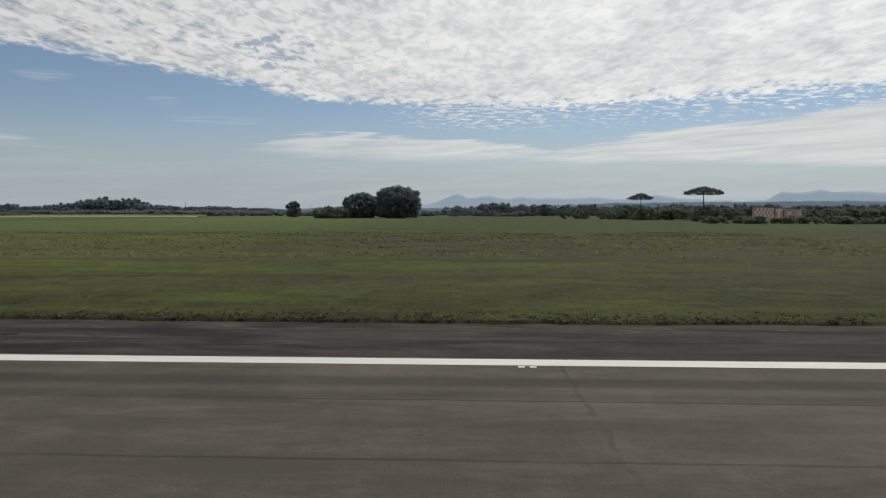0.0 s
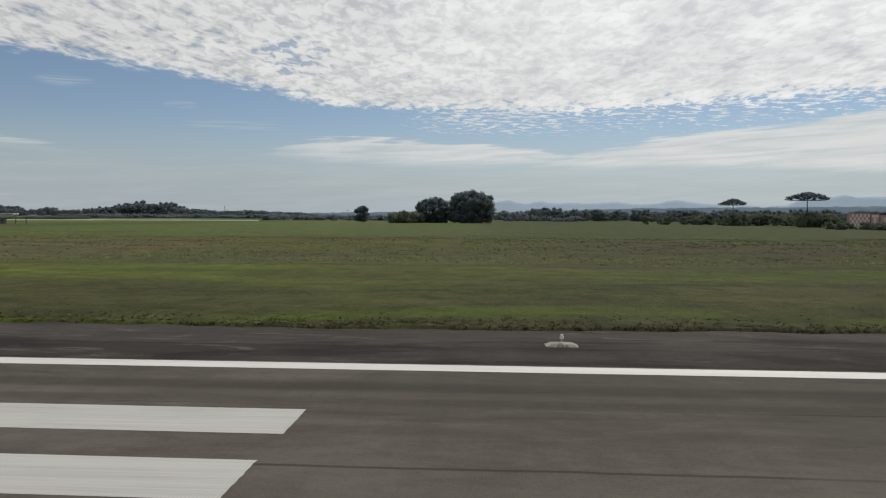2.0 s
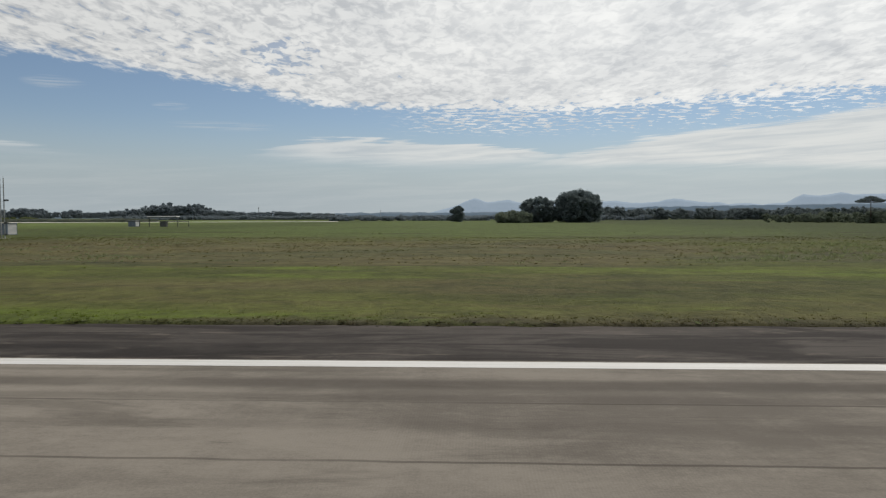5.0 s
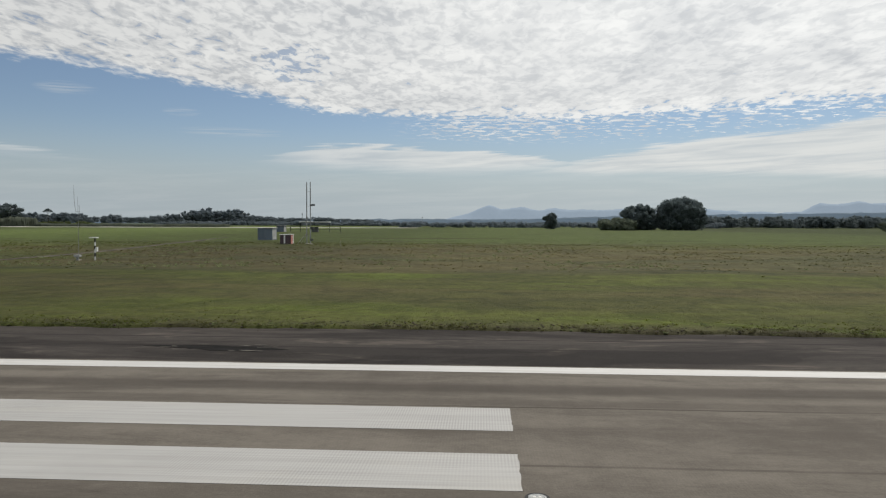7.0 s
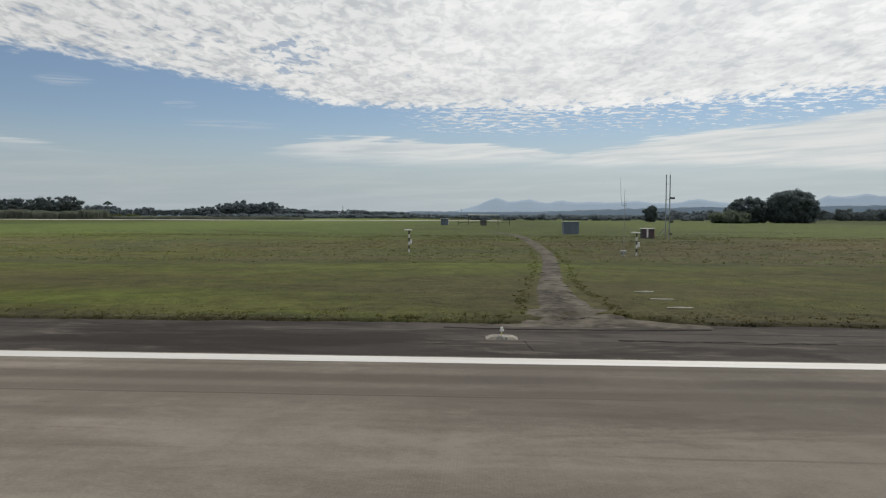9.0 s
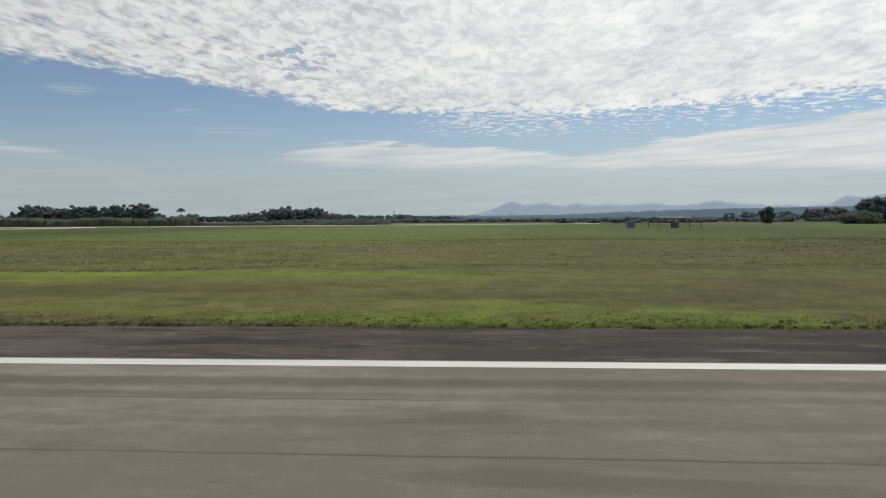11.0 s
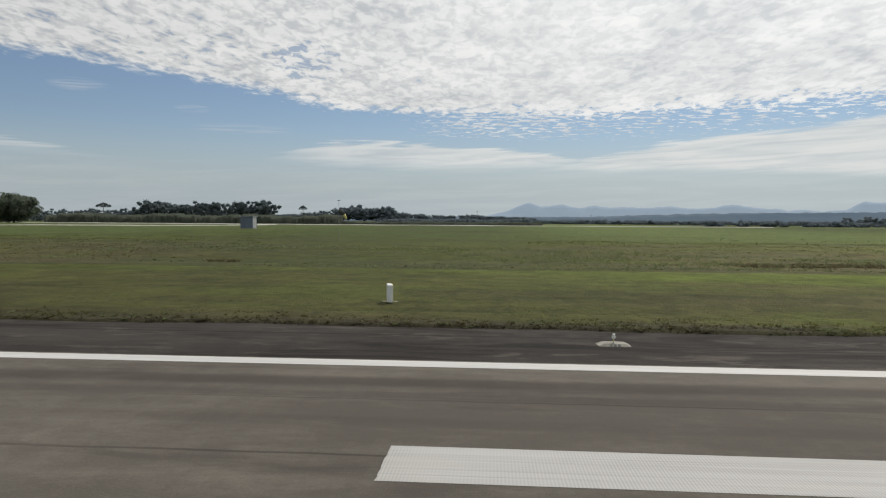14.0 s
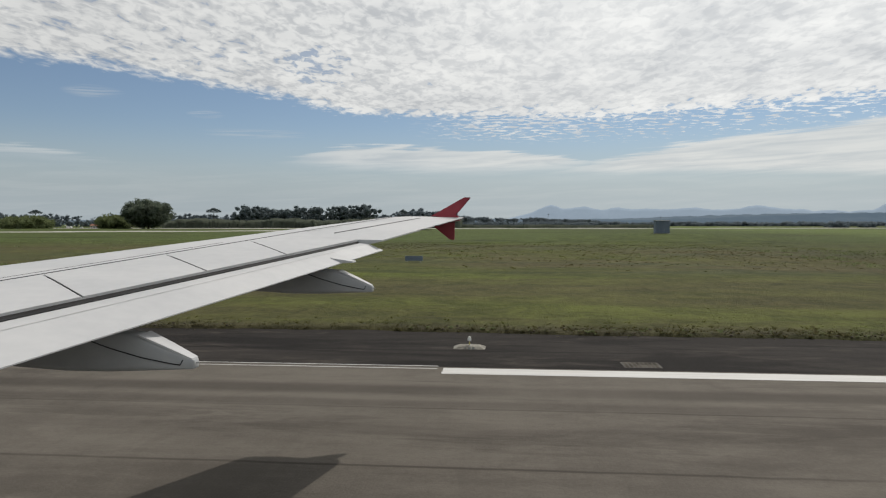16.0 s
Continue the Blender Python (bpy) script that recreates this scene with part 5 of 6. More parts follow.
def antenna_mast(x, y, tall):
    """Twin poles tied by rungs, with aerial boxes and two stays at the foot."""
    top = thing("antenna_mast", at(x, y, land(x, y) - 0.1), "tall twin-pole antenna mast with aerials, in galvanised steel", "mast")
    for u in (-0.42, 0.42):
        part("pole", tube_bm([(u, 0, 0), (u, 0, tall)], [0.13, 0.11], 10), GALV, top)
    for k in range(int(tall / 3.4)):
        part("rung", tube_bm([(-0.42, 0, 1.9 + k * 3.4), (0.42, 0, 1.9 + k * 3.4)], [0.03, 0.03], 6), GALV, top)
    for z, long in ((tall * 0.62, 1.0), (tall * 0.25, 0.8), (tall * 0.06, 0.6)):
        arm = part("aerial", box_bm(0.45, 0.45 + long, -0.25, 0.25, z, z + 0.4, bevel=0.05), DARK_WALL, top, "dark aerial box")
        part("bracket", tube_bm([(0.2, 0, z + 0.2), (0.5, 0, z + 0.2)], [0.04, 0.04], 6), GALV, arm)
    for d in (-1, 1):
        part("stay", tube_bm([(-0.4, 0, 2.6), (-2.2, d * 1.6, 0.05)], [0.045, 0.045], 6), GALV, top)
    part("finial", tube_bm([(0.42, 0, tall), (0.42, 0, tall + 0.6)], [0.02, 0.012], 6), GALV, top)
    part("plinth", box_bm(-0.8, 0.8, -0.6, 0.6, -0.1, 0.18, bevel=0.02), CONCRETE, top)
    return top


antenna_mast(-247.7, 151.3, 14.2)

whip = thing("whip_antenna", at(-268.6, 97.1, land(-268.6, 97.1) - 0.1), "slender pair of whip antennas on a thin pole", "antenna")
part("pole", tube_bm([(0, 0, 0), (0, 0, 7.2), (0, 0, 9.6)], [0.032, 0.030, 0.018], 8), GALV, whip)
part("whip", tube_bm([(-0.35, 0, 7.4), (-0.55, 0, 9.0), (-0.62, 0, 11.4)], [0.03, 0.026, 0.014], 6), GALV, whip)
part("crossarm", tube_bm([(-0.4, 0, 7.4), (0.25, 0, 7.4)], [0.025, 0.025], 6), GALV, whip)
part("dipole", tube_bm([(0.22, 0, 6.6), (0.22, 0, 8.4)], [0.018, 0.018], 6), GALV, whip)
part("plinth", box_bm(-0.3, 0.3, -0.3, 0.3, -0.1, 0.2), CONCRETE, whip)


def far_mast(x, y, tall, label):
    top = thing("radio_mast", at(x, y, land(x, y) - 0.3), label, "mast")
    for a in (0, 2.1, 4.2):
        part("leg", tube_bm([(0.8 * math.cos(a), 0.8 * math.sin(a), 0), (0.35 * math.cos(a), 0.35 * math.sin(a), tall)], [0.16, 0.12], 6), GALV, top)
    for k in range(9):
        z, r = tall * (k + 0.5) / 9, 0.8 - 0.45 * (k + 0.5) / 9
        for a in (0, 2.1, 4.2):
            part("brace", tube_bm([(r * math.cos(a), r * math.sin(a), z), (r * math.cos(a + 2.1), r * math.sin(a + 2.1), z + tall / 18)], [0.06, 0.06], 5), GALV, top)
    part("aerial", box_bm(-0.7, 0.7, -0.7, 0.7, tall * 0.86, tall * 0.93, bevel=0.1), DARK_WALL, top)
    return top


far_mast(-560, 1300, 24, "distant lattice radio mast above the trees")
far_mast(-330, 1380, 18, "distant lattice radio mast above the trees")

# long open shed far across the field
hall = thing("open_shed", at(-290, 318, land(-290, 318) - 0.1), "long low open shed of dark rails with a thin pale roof", "shed")
part("roof", box_bm(-5.4, 9.1, -2, 2, 4.75, 5.2, bevel=0.03), WHITE, hall, "thin pale metal roof")
part("fascia", box_bm(-5.0, 8.8, -1.8, 1.8, 4.45, 4.74), DARK_WALL, hall)
part("top_rail", box_bm(-17, 14.5, -0.15, 0.15, 2.45, 2.75, bevel=0.03), DARK_WALL, hall)
part("low_rail", box_bm(-10, 14.5, -0.1, 0.1, 1.3, 1.45, bevel=0.03), DARK_WALL, hall)
for u in (-10.0, -5.2, 8.9, 14.3):
    part("post", box_bm(u - 0.12, u + 0.12, -0.14, 0.14, 0, 4.6 if -6 < u < 10 else 2.5), DARK_WALL, hall)
part("plant_box", box_bm(0.5, 3.5, -1, 1, 0, 2.4, bevel=0.05), DARK_WALL, hall)

# red and white building among the bushes
house = thing("chequered_building", at(168.5, 414, land(168.5, 414) - 0.2), "long red and white chequered building among bushes", "building")
for x0, x1, h, roof in ((0.0, 11.6, 7.7, BRICK_RED), (12.3, 17.0, 7.5, BRICK_RED), (17.8, 28.4, 6.6, ROOF)):
    wall = part("wall", box_bm(x0, x1, 0, 3.2, 0, h), BRICK_RED, house, "red wall with distance haze painted into its colour")
    part("roof", box_bm(x0 - 0.2, x1 + 0.2, -0.15, 3.5, h, h + 0.25), roof, house)
    if x0 == 0:
        for i in range(10):
            for j in range(4):
                if (i + j) % 2 == 0:
                    part("white_panel", box_bm(i * 1.16 + 0.03, i * 1.16 + 1.13, -0.06, 0.02, 0.2 + j * 1.85, 2.0 + j * 1.85), PALE_WALL, wall)
    elif x1 < 18:
        for a, b, c, d in ((12.7, 16.6, 5.6, 6.9), (13.9, 15.2, 1.2, 5.5)):
            part("white_panel", box_bm(a, b, -0.06, 0.02, c, d), PALE_WALL, wall)
    else:
        for a in (19.6, 25.4):
            window = part("window_frame", box_bm(a, a + 2.3, -0.06, 0.02, 3.4, 5.6), PALE_WALL, wall)
            part("pane", box_bm(a + 0.5, a + 1.8, -0.09, -0.065, 3.8, 5.0), GLASS_PALE, window)

# wind sock
sock = thing("wind_sock", at(-565.9, 143.6, land(-565.9, 143.6) - 0.1), "drooping dark wind sock with a yellow end on a tall pole", "wind sock")
part("pole", tube_bm([(0, 0, 0), (0, 0, 8.9)], [0.034, 0.028], 10), GALV, sock)
part("hoop", tube_bm([(0.02 + 0.1 * math.sin(a), 0.5 * math.cos(a), 7.1 + 0.5 * math.sin(a)) for a in np.linspace(0, 6.2, 16)], [0.03] * 16, 6), GALV, sock)
part("sleeve", tube_bm([(0.0, 0, 7.12), (0.45, 0, 7.0), (0.85, 0.03, 6.7), (1.12, 0.05, 6.25)], [0.52, 0.50, 0.43, 0.36], 14), DARK_WALL, sock, "dark weathered sleeve", True)
part("sleeve_end", tube_bm([(1.12, 0.05, 6.25), (1.4, 0.05, 5.75), (1.65, 0.05, 5.2)], [0.36, 0.30, 0.20], 14), YELLOW, sock, "faded yellow cloth end", True)
part("top_light", box_bm(-0.25, 0.3, -0.12, 0.12, 9.25, 9.4, bevel=0.03), DARK_WALL, sock)
part("lamp_arm", tube_bm([(0, 0, 8.8), (0, 0, 9.3)], [0.03, 0.03], 6), GALV, sock)

# edge-on marker board in the grass
board = thing("marker_board", at(-538.55, 38.0, land(-538.55, 38.0) - 0.05, 12), "upright white and yellow marker board in the grass", "sign")
part("board", box_bm(-0.22, 0.06, -0.6, 0.6, 0.12, 1.1, bevel=0.02), WHITE, board)
part("face", box_bm(0.065, 0.10, -0.58, 0.58, 0.14, 1.08), YELLOW, board, "faded yellow face")
for v in (-0.4, 0.4):
    part("foot", box_bm(-0.15, 0.0, v - 0.06, v + 0.06, -0.1, 0.14), GALV, board)
part("base", box_bm(-0.5, 0.4, -0.8, 0.8, -0.12, 0.04), CONCRETE, board)

# low blue taxi sign
sign = thing("blue_sign", at(-660.0, 97, land(-660, 97) - 0.05), "low blue sign board in the grass", "sign")
part("panel", box_bm(-1.3, 1.3, -0.08, 0.08, 0.25, 0.95, bevel=0.02), BLUE_WALL, sign)
for u in (-1.0, 1.0):
    part("leg", box_bm(u - 0.05, u + 0.05, -0.05, 0.05, 0, 0.3), GALV, sign)


def thin_stake(x, y, tall):
    top = thing("stake", at(x, y, land(x, y) - 0.1), "thin pale wooden stake in the grass", "stake", "stakes in the grass")
    part("rod", tube_bm([(0, 0, 0), (0.02, 0, tall)], [0.022, 0.018], 6), GALV, top)
    part("cap", tube_bm([(0.02, 0, tall), (0.02, 0, tall + 0.05)], [0.04, 0.03], 6), RED_BOX, top)


thin_stake(19.5, 62, 0.9)
thin_stake(-1.0, 50, 0.6)
thin_stake(-238.0, 140, 1.4)

# houses and vans seen through the gap in the shrubs
for x, y, wd, h in ((-1068, 660, 9, 4.4), (-1052, 690, 11, 4.8), (-1083, 700, 8, 4.2)):
    cottage = thing("cottage", at(x, y, land(x, y) - 0.1), "small pale house with a clay tile roof", "house", "houses behind the shrubs")
    part("wall", box_bm(-wd / 2, wd / 2, -3, 3, 0, h * 0.62), PALE_WALL, cottage)
    bm = bmesh.new()
    prism = [bm.verts.new(p) for p in ((-wd / 2 - 0.4, -3.4, h * 0.6), (wd / 2 + 0.4, -3.4, h * 0.6), (wd / 2 + 0.4, 3.4, h * 0.6), (-wd / 2 - 0.4, 3.4, h * 0.6), (-wd / 2 - 0.4, 0, h), (wd / 2 + 0.4, 0, h))]
    for f in ((0, 1, 5, 4), (2, 3, 4, 5), (0, 4, 3), (1, 2, 5), (3, 2, 1, 0)):
        bm.faces.new([prism[i] for i in f])
    part("roof", bm, TILE_ROOF, cottage)
    part("door", box_bm(-0.5, 0.5, -3.06, -2.98, 0, 2.0), DARK_WALL, cottage)
    for u in (-wd / 3, wd / 3):
        part("window", box_bm(u - 0.6, u + 0.6, -3.06, -2.98, 1.0, 2.0), GLASS_DARK, cottage)


def van(x, y, rz):
    top = thing("van", at(x, y, land(x, y), rz), "white van parked by the far houses", "van", "vans by the houses")
    bm = bmesh.new()
    prof = [(-2.5, 0.4), (2.5, 0.4), (2.5, 1.0), (1.9, 1.2), (1.3, 2.1), (-2.5, 2.2)]
    a = [bm.verts.new((px, -0.95, pz)) for px, pz in prof]
    b = [bm.verts.new((px, 0.95, pz)) for px, pz in prof]
    bm.faces.new(a)
    bm.faces.new(b[::-1])
    for i in range(6):
        bm.faces.new((a[i], b[i], b[(i + 1) % 6], a[(i + 1) % 6]))
    bmesh.ops.recalc_face_normals(bm, faces=bm.faces)
    bmesh.ops.bevel(bm, geom=list(bm.edges), offset=0.08, segments=2, affect="EDGES")
    body = part("body", bm, WHITE, top)
    part("side_window", box_bm(0.5, 1.25, -0.99, -0.93, 1.3, 1.9), GLASS_DARK, body)
    for wx in (-1.6, 1.6):
        for wy in (-0.9, 0.9):
            part("wheel", tube_bm([(wx, wy - 0.11, 0.36), (wx, wy + 0.11, 0.36)], [0.36, 0.36], 14), BLACK, top)
    return top


one_van = van(-1071, 622, 8)
copy_thing(one_van, at(-1060, 624, land(-1060, 624), 170))

# a splash of spilled pale paint on the asphalt
splash = thing("paint_splash", at(-174.9, 12.75, pave(12.75)), "small pale splash of spilled paint on the asphalt", "stain")
bm = bmesh.new()
rim = [bm.verts.new((0.26 * math.cos(a) * (1 + 0.3 * math.sin(3 * a + 1) + 0.15 * math.sin(7 * a)), 0.22 * math.sin(a) * (1 + 0.3 * math.cos(2 * a)), 0.009)) for a in np.linspace(0, 2 * math.pi, 25)[:-1]]
bm.faces.new(rim)
made = bmesh.ops.extrude_face_region(bm, geom=list(bm.faces))
for v in made["geom"]:
    if isinstance(v, bmesh.types.BMVert):
        v.co.z -= 0.006
bmesh.ops.recalc_face_normals(bm, faces=bm.faces)
part("spill", bm, PAINT_WORN, splash)



def flaking_patch(x, y, wide, deep, count, seed, hollow, label, crust=CRUST):
    """A shallow dark hollow in the asphalt with pale flakes of its lifted crust round it."""
    rng = random.Random(seed)
    top = thing("asphalt_patch", at(x, y, pave(y)), label, "asphalt patch", "flaking patches on the shoulder")

    def flake(bm, cx, cy, rx, ry, z):
        n = rng.randint(7, 11)
        ring = []
        for k in range(n):
            a, q = 2 * math.pi * k / n, rng.uniform(0.6, 1.15)
            ring.append(bm.verts.new((cx + rx * q * math.cos(a), cy + ry * q * math.sin(a), z - SLOPE * (cy + ry * q * math.sin(a)))))
        up = bmesh.ops.extrude_face_region(bm, geom=[bm.faces.new(ring)])
        for v in up["geom"]:
            if isinstance(v, bmesh.types.BMVert):
                v.co.z += 0.006

    if hollow:
        bm = bmesh.new()
        for k in range(5):
            flake(bm, rng.uniform(-0.35, 0.35) * wide, rng.uniform(-0.25, 0.25) * deep, wide * rng.uniform(0.16, 0.30), deep * rng.uniform(0.18, 0.34), 0.001 + 0.0012 * k)
        bmesh.ops.recalc_face_normals(bm, faces=bm.faces)
        part("hollow", bm, TAR, top, "dark hollow where the crust is gone")
    for k in range(count):
        bm = bmesh.new()
        a = rng.uniform(0, 2 * math.pi)
        q = rng.uniform(0.55, 1.0) if hollow else rng.uniform(0.0, 0.8)
        flake(bm, 0.5 * wide * q * math.cos(a), 0.5 * deep * q * math.sin(a), rng.uniform(0.10, 0.34) * (1 if hollow else 0.3 + wide * 0.3), rng.uniform(0.02, 0.055) * (1 if hollow else 1.6), 0.0085 + 0.0005 * k)
        bmesh.ops.recalc_face_normals(bm, faces=bm.faces)
        part("flake", bm, SLAB_PALE if hollow else crust, top)
    return top


for x, y, wide, deep, count, seed, hollow, label in (
        (-217.6, 23.6, 5.6, 1.7, 16, 1, True, "dark peeled patch with pale flakes on the shoulder"),
        (-320.3, 25.3, 6.6, 1.9, 14, 2, True, "dark peeled patch with pale flakes on the shoulder"),
        (-290.6, 23.5, 1.3, 0.5, 5, 3, False, "pale scuffed spot on the dark shoulder"),
        (6.2, 27.2, 1.3, 0.35, 4, 4, False, "pale broken slab beside the grass edge"),
        (-480.6, 23.6, 2.8, 0.4, 5, 5, False, "long pale scuff on the dark shoulder"),
        (-273.5, 25.4, 2.6, 0.4, 6, 6, False, "long pale scuff on the dark shoulder"),
        (-521.0, 25.2, 2.0, 0.5, 6, 7, False, "pale scuffed spot on the dark shoulder")):
    flaking_patch(x, y, wide, deep, count, seed, hollow, label)
flaking_patch(-497.3, 26.02, 1.5, 0.30, 6, 8, False, "pale broken concrete slab in the dark shoulder", PIT)
flaking_patch(-499.9, 27.3, 1.3, 0.25, 5, 9, False, "broken slab at the grass edge")
flaking_patch(-498.0, 23.15, 5.5, 0.6, 9, 10, False, "long pale scuff on the dark shoulder")
flaking_patch(-279.2, 24.3, 5.0, 0.25, 10, 11, False, "pale flakes along a crack in the shoulder")


def asphalt_crack(points, wide, seed, label):
    """An open crack: a thin dark ragged line through the points, with a slightly lifted lip on its far side."""
    rng = random.Random(seed)
    line = []
    for (xa, ya), (xb, yb) in zip(points, points[1:]):
        n = max(3, int(math.hypot(xb - xa, yb - ya) / 0.22))
        line += [(xa + (xb - xa) * i / n, ya + (yb - ya) * i / n) for i in range(n)]
    line.append(points[-1])
    line = [(x + rng.uniform(-0.03, 0.03), y + 0.14 * noise.noise(Vector((x * 0.8, seed, 0))) + rng.uniform(-0.03, 0.03)) for x, y in line]
    top = thing("asphalt_crack", at(line[0][0], line[0][1], pave(line[0][1])), label, "crack", "cracks in the shoulder")
    for name, off, thick, lift, material in (("gap", 0.0, wide, 0.004, TAR), ("lip", wide * 0.9, wide * 0.7, 0.012, SHOULDER)):
        bm = bmesh.new()
        sides = []
        for x, y in line:
            w = thick * rng.uniform(0.25, 1.0)
            sides.append([bm.verts.new((x - line[0][0], v - line[0][1], pave(v) - pave(line[0][1]) + lift)) for v in (y + off - w / 2, y + off + w / 2)])
        for a, b in zip(sides, sides[1:]):
            bm.faces.new((a[0], b[0], b[1], a[1]))
        up = bmesh.ops.extrude_face_region(bm, geom=list(bm.faces))
        for v in up["geom"]:
            if isinstance(v, bmesh.types.BMVert):
                v.co.z -= lift + 0.01
        bmesh.ops.recalc_face_normals(bm, faces=bm.faces)
        part(name, bm, material, top)
    return top


for k, (points, wide) in enumerate((
        ([(-284.0, 24.45), (-281.3, 24.35), (-279.7, 24.48), (-278.7, 24.2), (-276.3, 24.4)], 0.16),
        ([(-290.6, 27.3), (-287.7, 26.95), (-284.6, 27.1), (-282.0, 27.15), (-279.7, 27.4)], 0.16),
        ([(-287.5, 24.4), (-287.3, 22.2)], 0.10),
        ([(-28.5, 24.3), (-26.0, 24.5), (-23.3, 24.7)], 0.30),
        ([(-505.1, 23.2), (-500.5, 23.4), (-495.1, 23.5)], 0.12))):
    asphalt_crack(points, wide, 40 + k, "ragged dark crack in the worn shoulder")

# ---- the aircraft's own wing, as it stands where the take-off run is left ----
wing = thing("aircraft_wing", at(-647.06, 0.02, 0), "white airliner wing with red wingtip fence, flaps out", "wing")


def wing_z(y):
    return 4.27 - 0.0928 * (15.5 - y)


def front_x(y):
    return -2.84 + 0.51 * (y - 15.7) - 0.02 * (15.7 - y)


def gap_x(y):
    return -2.44 + 0.357 * (y - 11.24)


def rear_x(y):
    return -2.14 + 0.25 * (y - 10.81) if y > 11.2 else gap_x(y)


UPPER = ((0.0, -0.40), (0.008, -0.20), (0.03, -0.06), (0.10, 0.0), (0.35, 0.06), (0.7, 0.02), (1.0, -0.05))


def section(y, rear):
    """Upper and lower outline of the wing across its chord at y; the nose is rounded, the back thin."""
    x0, x1 = front_x(y), rear
    c = x1 - x0
    t = 0.26 + 0.024 * (15.7 - y)
    up = [(x0 + u * c, y, wing_z(y) + v * t) for u, v in UPPER]
    down = [(x0 + u * c, y, wing_z(y) - v * t) for u, v in ((1.0, 0.11 + 0.36 * (y < 11.2)), (0.7, 0.62), (0.35, 0.95), (0.10, 0.82), (0.03, 0.62))]
    return up + down


def loft(rows):
    bm = bmesh.new()
    rings = [[bm.verts.new(p) for p in row] for row in rows]
    n = len(rows[0])
    for a, b in zip(rings, rings[1:]):
        for k in range(n):
            bm.faces.new((a[k], a[(k + 1) % n], b[(k + 1) % n], b[k]))
    bm.faces.new(rings[0])
    bm.faces.new(rings[-1][::-1])
    bmesh.ops.recalc_face_normals(bm, faces=bm.faces)
    return bm


part("inner_wing", loft([section(y, gap_x(y)) for y in (0.5, 3, 5, 7, 9, 11.2)]), WING_WHITE, wing)
part("outer_wing", loft([section(y, rear_x(y)) for y in (11.205, 12.5, 14, 15.2, 15.7)]), WING_WHITE, wing)


def strip_bm(points, half, lift):
    """A narrow flat strip that follows points on the wing's upper side."""
    bm = bmesh.new()
    rows = []
    for i, (x, y) in enumerate(points):
        a, b = Vector(points[max(i - 1, 0)]), Vector(points[min(i + 1, len(points) - 1)])
        d = (b - a).normalized()
        s = Vector((-d.y, d.x)) * half
        rows.append([bm.verts.new((x + k * s.x, y + k * s.y, skin_z(x, y) + lift)) for k in (-1, 1)])
    for a, b in zip(rows, rows[1:]):
        bm.faces.new((a[0], a[1], b[1], b[0]))
    made = bmesh.ops.extrude_face_region(bm, geom=list(bm.faces))
    for v in made["geom"]:
        if isinstance(v, bmesh.types.BMVert):
            v.co.z -= 0.006
    bmesh.ops.recalc_face_normals(bm, faces=bm.faces)
    return bm


def skin_z(x, y):
    """Height of the wing's upper side."""
    c = rear_x(y) - front_x(y)
    u = min(1.0, max(0.0, (x - front_x(y)) / c))
    t = 0.26 + 0.024 * (15.7 - y)
    return wing_z(y) + t * float(np.interp(u, [p[0] for p in UPPER], [p[1] for p in UPPER]))


def hinge_x(y):
    return -5.52 + 0.355 * (y - 6.91)


def steps(a, b, n):
    return [a + (b - a) * i / n for i in range(n + 1)]


part("panel_seam", strip_bm([(hinge_x(y), y) for y in steps(1.0, 15.3, 60)], 0.012, 0.024), SEAL_SLOT_SHADE, wing, "dark seam ahead of the spoilers")
part("panel_seam", strip_bm([(hinge_x(y) - 0.28, y) for y in steps(1.0, 10.5, 20)], 0.004, 0.003), SEAL_SLOT_SHADE, wing, "fine seam")
part("aileron_seam", strip_bm([(-3.0 + (y - 12.18) * 0.364, y) for y in steps(12.0, 15.2, 12)], 0.011, 0.010), SEAL_SLOT_SHADE, wing, "dark seam of the aileron")
joints = [(2.1, 1.4), (3.9, 3.1), (5.66, 4.74), (7.36, 6.33), (9.06, 7.92), (10.71, 9.38), (12.1, 11.15)]
for (h0, r0), (h1, r1) in zip(joints, joints[1:]):
    bm = bmesh.new()
    grid = []
    for u in steps(0.008, 0.992, 6):
        row = []
        for v in steps(0.02, 1.0, 4):
            yy = (h0 + (h1 - h0) * u) * (1 - v) + (r0 + (r1 - r0) * u) * v
            xx = hinge_x(h0 + (h1 - h0) * u) * (1 - v) + gap_x(r0 + (r1 - r0) * u) * v
            row.append(bm.verts.new((xx, yy, skin_z(xx, yy) + 0.014)))
        grid.append(row)
    for a, b in zip(grid, grid[1:]):
        for k in range(4):
            bm.faces.new((a[k], a[k + 1], b[k + 1], b[k]))
    made = bmesh.ops.extrude_face_region(bm, geom=list(bm.faces))
    for v in made["geom"]:
        if isinstance(v, bmesh.types.BMVert):
            v.co.z -= 0.012
    bmesh.ops.recalc_face_normals(bm, faces=bm.faces)
    part("spoiler", bm, WING_WHITE, wing)
for h, r in joints[1:-1]:
    part("spoiler_joint", strip_bm([(hinge_x(h) * (1 - v) + gap_x(r) * v, h * (1 - v) + r * v) for v in steps(0.13, 0.98, 6)], 0.010, 0.0165), SEAL_SLOT_SHADE, wing, "dark joint between spoilers")

